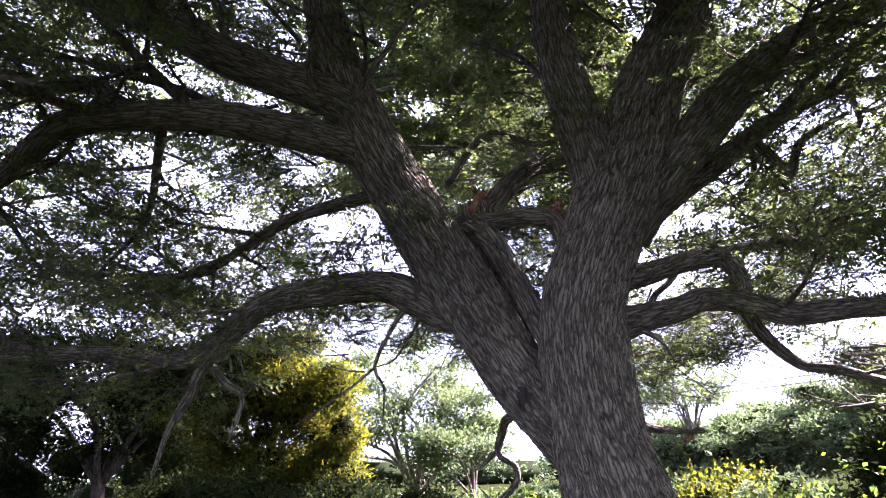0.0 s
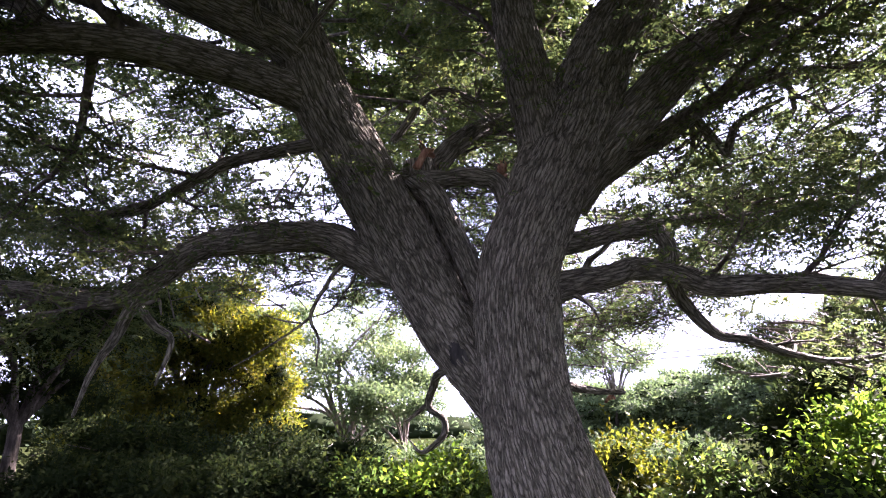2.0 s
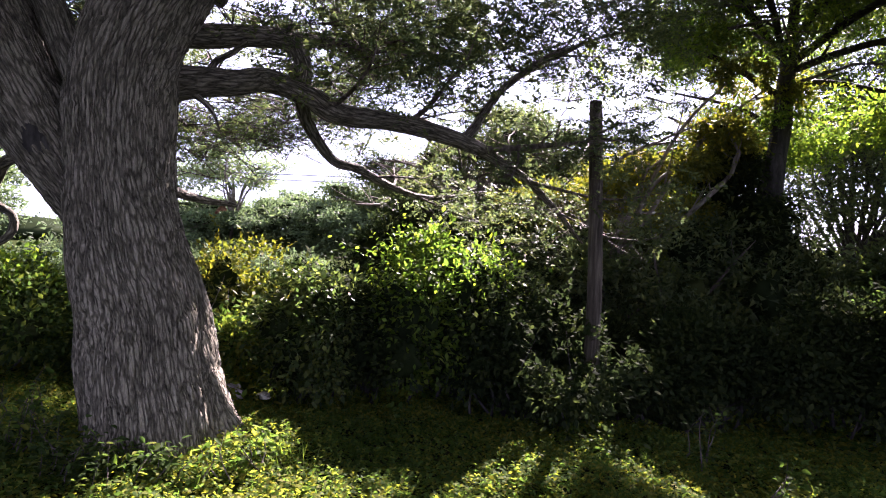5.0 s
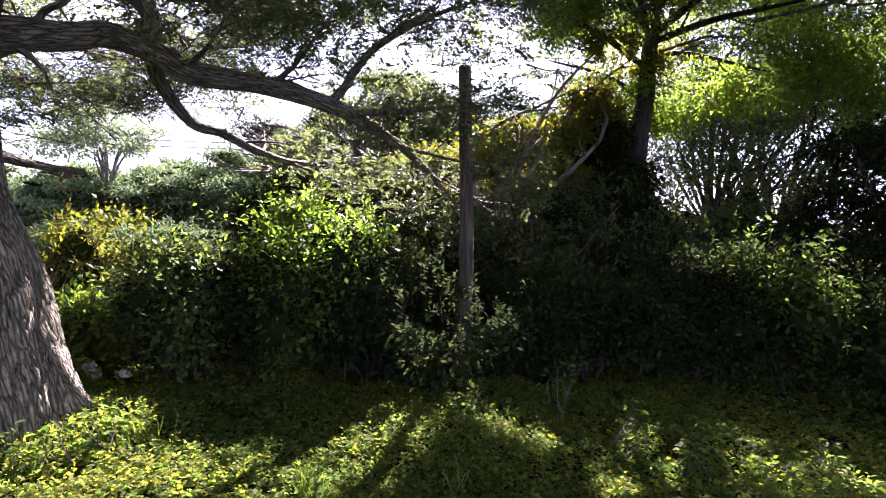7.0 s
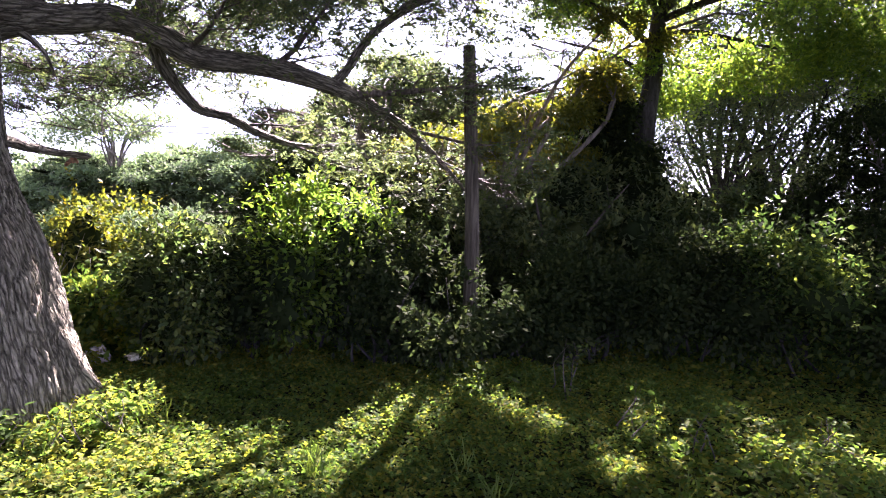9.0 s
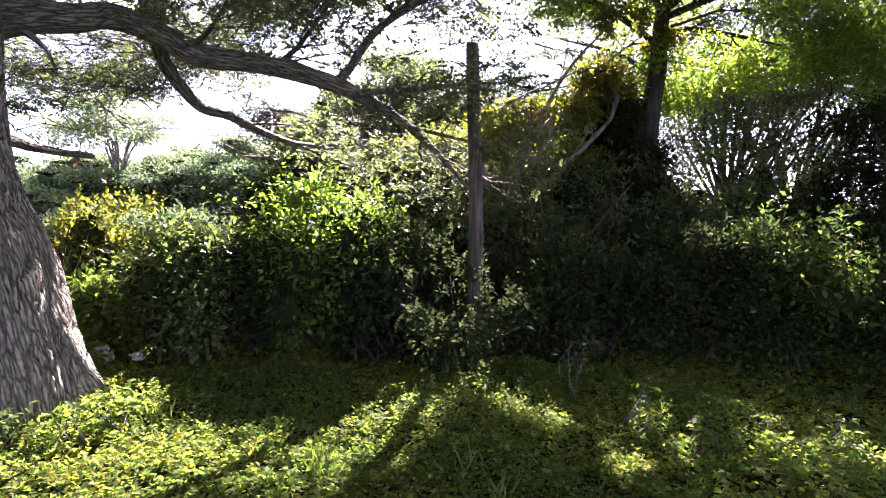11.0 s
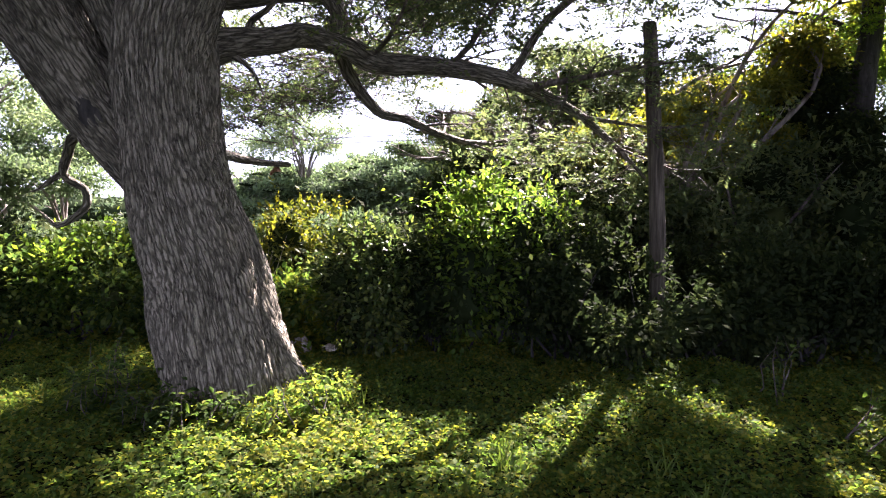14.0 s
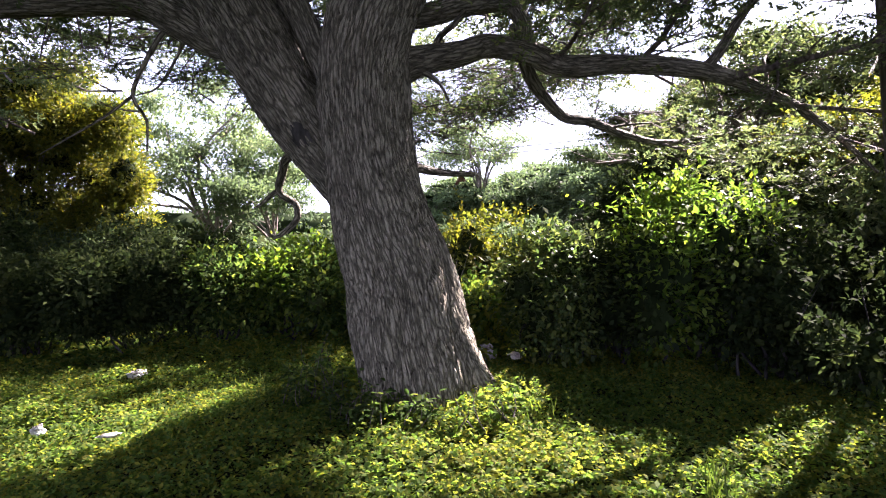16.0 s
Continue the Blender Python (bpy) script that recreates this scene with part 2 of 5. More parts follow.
def tube(line, sides, rough=0.0, wave=(44, 6.0), lobes=None, seed=0.0, grain=False):
    """Rows of x, y, z, radius turned into a round tube with furrowed skin; verts and quads, ends closed by narrowing."""
    ends = [line[:1] * (1, 1, 1, 0.02), line[:1] * (1, 1, 1, 0.7), line, line[-1:] * (1, 1, 1, 0.7), line[-1:] * (1, 1, 1, 0.02)]
    step = line[-1, :3] - line[-2, :3]
    ends[3][:, :3] += step * 0.3
    ends[4][:, :3] += step * 0.4
    step = line[0, :3] - line[1, :3]
    ends[0][:, :3] += step * 0.4
    ends[1][:, :3] += step * 0.3
    line = np.vstack(ends)
    c, r = line[:, :3], line[:, 3]
    tan = unit(np.gradient(c, axis=0))
    up = np.array([1.0, 0.15, 0.1])
    side = np.zeros_like(c)
    s = unit(up - tan[0] * (up @ tan[0]))
    for k in range(len(c)):
        s = unit(s - tan[k] * (s @ tan[k]))
        side[k] = s
    bi = np.cross(tan, side)
    th = np.linspace(0, 2 * np.pi, sides, endpoint=False)
    arc = np.concatenate([[0], np.cumsum(np.linalg.norm(np.diff(c, axis=0), axis=1))])
    R = np.repeat(r[:, None], sides, 1)
    if lobes is not None:
        R = R * (1 + lobes(arc[:, None], th[None, :]))
    if rough:
        pr = np.stack([(np.cos(th)[None] * R * wave[0]).ravel(), (np.sin(th)[None] * R * wave[0]).ravel(),
                       np.repeat(arc[:, None] * wave[1], sides, 1).ravel()], 1) + seed
        bend = lattice(pr * (0.3, 0.3, 0.7) + 9.1)
        plate = np.clip(np.abs(lattice(pr + bend[:, None] * (1.6, 1.6, 0.4))) / 0.22, 0, 1)
        fine = lattice(pr * 2.7 + 4.0)
        big = lattice(pr * (0.16, 0.16, 0.35) + 2.0)
        R = R + ((plate - 0.7) * rough * 0.8 + fine * rough * 0.3 + big * rough * 1.2).reshape(R.shape) * np.minimum(1, R / 0.03)
    V = c[:, None] + R[..., None] * (np.cos(th)[None, :, None] * side[:, None] + np.sin(th)[None, :, None] * bi[:, None])
    n = len(c)
    a = (np.arange(n - 1)[:, None] * sides + np.arange(sides)[None]).ravel()
    b = (np.arange(n - 1)[:, None] * sides + (np.arange(sides) + 1)[None] % sides).ravel()
    Q = np.stack([a, b, b + sides, a + sides], 1)
    if grain:
        G = np.stack([np.cos(th)[None] * r[:, None] + seed, np.sin(th)[None] * r[:, None] + 0 * arc[:, None], arc[:, None] + 0 * th[None]], -1)
        relief = plate * (0.85 + 0.15 * fine)
        return V.reshape(-1, 3), Q, (G.reshape(-1, 3), relief)
    return V.reshape(-1, 3), Q


def join(pieces):
    vs, qs, at = [], [], 0
    for v, q in pieces:
        vs.append(v)
        qs.append(q + at)
        at += len(v)
    return np.vstack(vs), np.vstack(qs)


def thin_twigs(lines):
    """Many thin twigs as three-sided stems that taper to their ends."""
    vs, qs, at = [], [], 0
    for line in lines:
        line = line[sorted({*range(0, len(line), 2), len(line) - 1})]
        c, r = line[:, :3], line[:, 3:4]
        tan = unit(np.gradient(c, axis=0))
        side = unit(np.cross(tan, (0.3, 0.2, 1.0)))
        bi = np.cross(tan, side)
        vs.append(np.stack([c + r * side, c + r * (bi * 0.87 - side * 0.5), c - r * (bi * 0.87 + side * 0.5)], 1).reshape(-1, 3))
        k = np.arange(len(c) - 1)[:, None] * 3 + at
        qs.append(np.concatenate([k + [0, 1, 4, 3], k + [1, 2, 5, 4], k + [2, 0, 3, 5]], 1).reshape(-1, 4))
        at += len(c) * 3
    return np.vstack(vs), np.vstack(qs)


def leaves(pos, way, face, length, width, fold=0.25, full=False):
    """A leaf at each place: it starts at pos and points along way, with its upper side to face."""
    way = unit(way)
    side = unit(np.cross(way, face))
    nor = np.cross(side, way)
    L, W = length[:, None], width[:, None]
    if full == "tri":
        v = np.stack([pos, pos + way * L * 0.75 + side * W * 0.6, pos + way * L - side * W * 0.3], 1)
        return v.reshape(-1, 3), np.arange(len(pos) * 3).reshape(-1, 3)
    if not full:
        v = np.stack([pos, pos + way * L * 0.45 + side * W * 0.5 + nor * W * fold, pos + way * L,
                      pos + way * L * 0.45 - side * W * 0.5 + nor * W * fold], 1)
        q = np.arange(len(pos) * 4).reshape(-1, 4)
        return v.reshape(-1, 3), q
    drop = -nor * L * 0.12
    v = np.stack([pos, pos + way * L * 0.28 + side * W * 0.45 + nor * W * fold, pos + way * L * 0.68 + side * W * 0.38 + nor * W * fold + drop * 0.4,
                  pos + way * L + drop, pos + way * L * 0.68 - side * W * 0.38 + nor * W * fold + drop * 0.4,
                  pos + way * L * 0.28 - side * W * 0.45 + nor * W * fold], 1)
    k = np.arange(len(pos))[:, None] * 6
    q = np.concatenate([k + [0, 1, 2, 3], k + [0, 3, 4, 5]], 1).reshape(-1, 4)
    return v.reshape(-1, 3), q


# places where the sun comes through gaps between the crowns: x, y, z, radius
SUNNY = [(1.15, 3.7, 0.1, 0.22), (1.6, 3.5, 0.1, 0.32), (1.85, 3.2, 0.1, 0.25), (1.86, 4.1, 0.1, 0.25), (0.95, 3.35, 0.1, 0.2), (2.1, 3.5, 0.1, 0.16), (1.35, 3.3, 0.1, 0.2), (1.8, 4.4, 0.4, 0.12),
         (3.05, 3.0, 0.1, 0.2), (3.7, 3.08, 0.1, 0.3), (4.2, 3.1, 0.1, 0.34), (4.65, 3.0, 0.1, 0.26), (3.4, 2.75, 0.1, 0.24), (3.0, 2.5, 0.1, 0.1), (2.6, 2.85, 0.1, 0.1), (2.45, 2.35, 0.1, 0.08),
         (4.6, 1.45, 0.1, 0.14), (4.0, 1.42, 0.1, 0.12), (4.3, 1.03, 0.1, 0.12), (5.2, 0.3, 0.1, 0.14), 
         (-1.8, 5.4, 0.1, 0.22), (-0.8, 5.5, 0.1, 0.2), (0.0, 5.6, 0.1, 0.18), (-1.1, 4.9, 0.1, 0.26), (-0.4, 4.9, 0.1, 0.2), (-1.3, 5.4, 0.1, 0.2), (-0.75, 4.45, 0.1, 0.14), (-0.25, 5.3, 0.1, 0.18), (-1.6, 4.6, 0.1, 0.15)]
# and leafy places that catch it: azimuth, distance, height, radius
for az, d, z, r in ((29, 6.2, 1.4, 0.2), (25.5, 7.5, 1.5, 0.22), (22.5, 7.5, 1.35, 0.22), (38, 6.3, 1.9, 0.3), (40.5, 6.4, 1.9, 0.24), (43, 6.2, 1.6, 0.2), (36.5, 6.2, 1.5, 0.15), (44, 6.3, 1.5, 0.2),
                    (54.2, 5.9, 1.05, 0.14), (56, 5.95, 0.95, 0.12), (58, 6.0, 0.85, 0.14), (60.5, 6.0, 0.98, 0.14), (63.5, 5.2, 0.5, 0.12), (49, 9.5, 2.4, 0.5), (53, 9.5, 2.3, 0.5),
                    (57, 9.5, 2.9, 0.5), (60, 9.5, 3.1, 0.6), (64, 9.5, 3.5, 0.5), (70, 9.5, 4.0, 0.5), (72, 7.0, 1.3, 0.09), (75.5, 7.0, 1.0, 0.09), (79.5, 7.1, 1.05, 0.1), (83.5, 7.2, 1.55, 0.13), (78, 7.0, 0.6, 0.08), (86, 7.0, 0.7, 0.1), (81, 6.9, 0.45, 0.07), (20.5, 6.3, 0.3, 0.4), (22, 7.3, 0.4, 0.45), (22.5, 8.4, 0.5, 0.6), (24, 9.5, 0.5, 0.7), (22.5, 7.7, 1.45, 0.3),
                    (-13, 15.5, 3.4, 1.7), (-10, 15.5, 2.2, 1.2), (3, 7.4, 1.3, 0.2), (-1, 7.5, 1.25, 0.14), (6.5, 7.3, 1.1, 0.14)):
    SUNNY.append((d * math.sin(radians(az)), d * math.cos(radians(az)), z, r))


def in_shade(pos):
    keep = np.ones(len(pos), dtype=bool)
    s = np.array(to_sun)
    for x, y, z, r in SUNNY:
        d = pos - (x, y, z)
        along = d @ s
        off = np.linalg.norm(d - along[:, None] * s, axis=1)
        keep &= ~((along > 0.8) & (off < r * 0.95 + 0.04 + 0.004 * along))
    return keep


def sprays(tips, ways, count, reach, leaflets=9, size=0.05, flat=0.6):
    """Feathered leaves round the ends of twigs: each a row of paired leaflets on a common stalk."""
    n = len(tips) * count
    base = np.repeat(tips, count, 0) + rng.normal(0, reach * 0.45, (n, 3)) * (1, 1, 0.6)
    way = unit(np.repeat(ways, count, 0) * 0.5 + rng.normal(0, 1, (n, 3)) * (1, 1, flat) + (0, 0, -0.15))
    ok = in_shade(base)
    base, way = base[ok], way[ok]
    n = len(base)
    face = unit(rng.normal(0, 0.45, (n, 3)) + (0, 0, 1))
    side = unit(np.cross(way, face))
    P, D, N, S = [], [], [], []
    span = size * (leaflets // 2) * 0.62
    for k in range(leaflets):
        sgn = 1 if k % 2 else -1
        a = (k // 2 + 0.6) / (leaflets // 2 + 0.6)
        P.append(base + way * span * a - (0, 0, 0.05 * span * a * a))
        D.append(way * 0.55 + side * sgn + rng.normal(0, 0.15, (n, 3)))
        N.append(face + rng.normal(0, 0.25, (n, 3)))
        S.append(size * rng.uniform(0.75, 1.2, n) * (1.15 - 0.4 * abs(a - 0.6)))
    P, D, N, S = np.vstack(P), np.vstack(D), np.vstack(N), np.concatenate(S)
    return leaves(P, D, N, S, S * 0.55, 0.1, "tri")


def grow(line, levels, spread, length, every, rise=0.1, start=0.3, radius=None):
    """Side branches of a limb, and of those in turn. Returns branch lines and the twig ends with their ways."""
    lines, tips, ways = [], [], []
    c = line[:, :3]
    arc = np.concatenate([[0], np.cumsum(np.linalg.norm(np.diff(c, axis=0), axis=1))])
    total = arc[-1]
    at = total * start
    flip = 1
    while at < total:
        k = min(int(np.searchsorted(arc, at)), len(c) - 1)
        j = max(k - 1, 0)
        fwd = unit(c[min(j + 1, len(c) - 1)] - c[j])
        side = unit(np.cross(fwd, (0, 0, 1)) + 1e-6) * flip
        flip = -flip
        d = unit(fwd * rng.uniform(0.4, 1.0) + side * spread * rng.uniform(0.5, 1.2) + np.array((0, 0, rise + rng.normal(0, 0.35))))
        ln = length * rng.uniform(0.6, 1.25) * (1 - 0.35 * at / total)
        r0 = min(line[j, 3] * 0.55, 0.022 * ln + 0.004)
        pts = [np.append(c[j], r0)]
        p = c[j].copy()
        for s in range(4):
            d = unit(d + rng.normal(0, 0.22, 3) + (0, 0, 0.02))
            p = p + d * ln / 4
            pts.append(np.append(p, r0 * (1 - 0.22 * (s + 1))))
        sub = curve(pts, max(0.12, ln / 6))
        lines.append(sub)
        if levels > 1:
            l2, t2, w2 = grow(sub, levels - 1, spread * 1.1, length * 0.48, every * 0.45, rise * 0.6, 0.25)
            lines += l2
            tips += t2
            ways += w2
        else:
            for s in (len(sub) // 2, -1):
                tips.append(sub[s, :3])
                ways.append(d)
        at += every * rng.uniform(0.7, 1.3)
    return lines, tips, ways


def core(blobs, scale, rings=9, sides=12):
    """A knobbly closed mass in each blob, a dark stand-in for the shade inside the leaves."""
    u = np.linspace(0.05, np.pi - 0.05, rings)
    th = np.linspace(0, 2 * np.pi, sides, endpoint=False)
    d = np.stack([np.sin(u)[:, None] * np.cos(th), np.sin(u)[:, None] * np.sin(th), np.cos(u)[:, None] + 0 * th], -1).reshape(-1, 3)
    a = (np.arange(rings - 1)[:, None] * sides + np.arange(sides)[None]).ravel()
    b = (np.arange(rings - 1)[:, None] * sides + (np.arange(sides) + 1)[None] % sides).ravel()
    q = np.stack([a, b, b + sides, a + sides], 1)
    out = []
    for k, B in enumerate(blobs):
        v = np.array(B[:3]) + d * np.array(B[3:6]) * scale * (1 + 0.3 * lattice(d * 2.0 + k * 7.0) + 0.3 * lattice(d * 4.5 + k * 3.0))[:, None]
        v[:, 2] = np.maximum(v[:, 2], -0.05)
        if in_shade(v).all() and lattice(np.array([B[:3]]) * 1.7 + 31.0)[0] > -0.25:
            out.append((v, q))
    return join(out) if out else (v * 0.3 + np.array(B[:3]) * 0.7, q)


def polar(az, d, z):
    return np.array((d * math.sin(radians(az)), d * math.cos(radians(az)), z))


def thing(name, base, label, category, group="", kind=""):
    ob = new(name)
    ob.location = base
    return tagged(ob, label, category, group, kind)


def under(name, verts, quads, mat, parent, label="", kind="", smooth=True, grain=None):
    v = np.asarray(verts) - np.array(parent.location)
    return part_of(name, mesh_from(name, v, quads, mat, smooth, grain), parent, label, kind)


def bark_part(name, line, sides, rough, parent, label="", lobes=None, seed=0.0):
    v, q, g = tube(line, sides, rough, lobes=lobes, seed=seed, grain=True)
    return under(name, v, q, BARK, parent, label, grain=g)


# ---- ground ----
def ground_height(x, y):
    p = np.stack([x * 0.7, y * 0.7, 0 * x], 1)
    mound = 0.16 * np.exp(-((x - 1.38) ** 2 + (y - 4.65) ** 2) / 0.9)
    return lattice(p) * 0.05 + lattice(p * 3.1) * 0.02 + mound - 0.03


edges = np.concatenate([-np.geomspace(14, 600, 14)[::-1], np.linspace(-12, 14, 131), np.geomspace(16, 600, 14)])
gx, gy = np.meshgrid(edges, edges)
gz = ground_height(gx.ravel(), gy.ravel())
n = len(edges)
a = (np.arange(n - 1)[:, None] * n + np.arange(n - 1)[None]).ravel()
ground = part_of("ground", mesh_from("ground", np.stack([gx.ravel(), gy.ravel(), gz], 1), np.stack([a, a + 1, a + n + 1, a + n], 1), SOIL),
                 kind="structure", label="dark soil under a carpet of low green weeds")

# ---- the great tree ----
tree = thing("rain_tree", (1.38, 4.75, 0.0), "huge spreading rain tree with furrowed grey-brown bark and feathery crown", "tree")


def flare(arc, th):
    low = np.exp(-np.maximum(arc - 0.22, 0) / 0.3)
    spur = np.exp(-(((th + 0.75 + np.pi) % (2 * np.pi) - np.pi) / 0.3) ** 2)
    return low * (0.1 * np.cos(3 * th + 0.6) + 0.08 * np.cos(5 * th + 2.0) + 0.3 * spur) + 0.04 * np.cos(2 * th + arc) + 0.045 * np.cos(5 * th + arc * 0.7) * np.minimum(arc, 1)


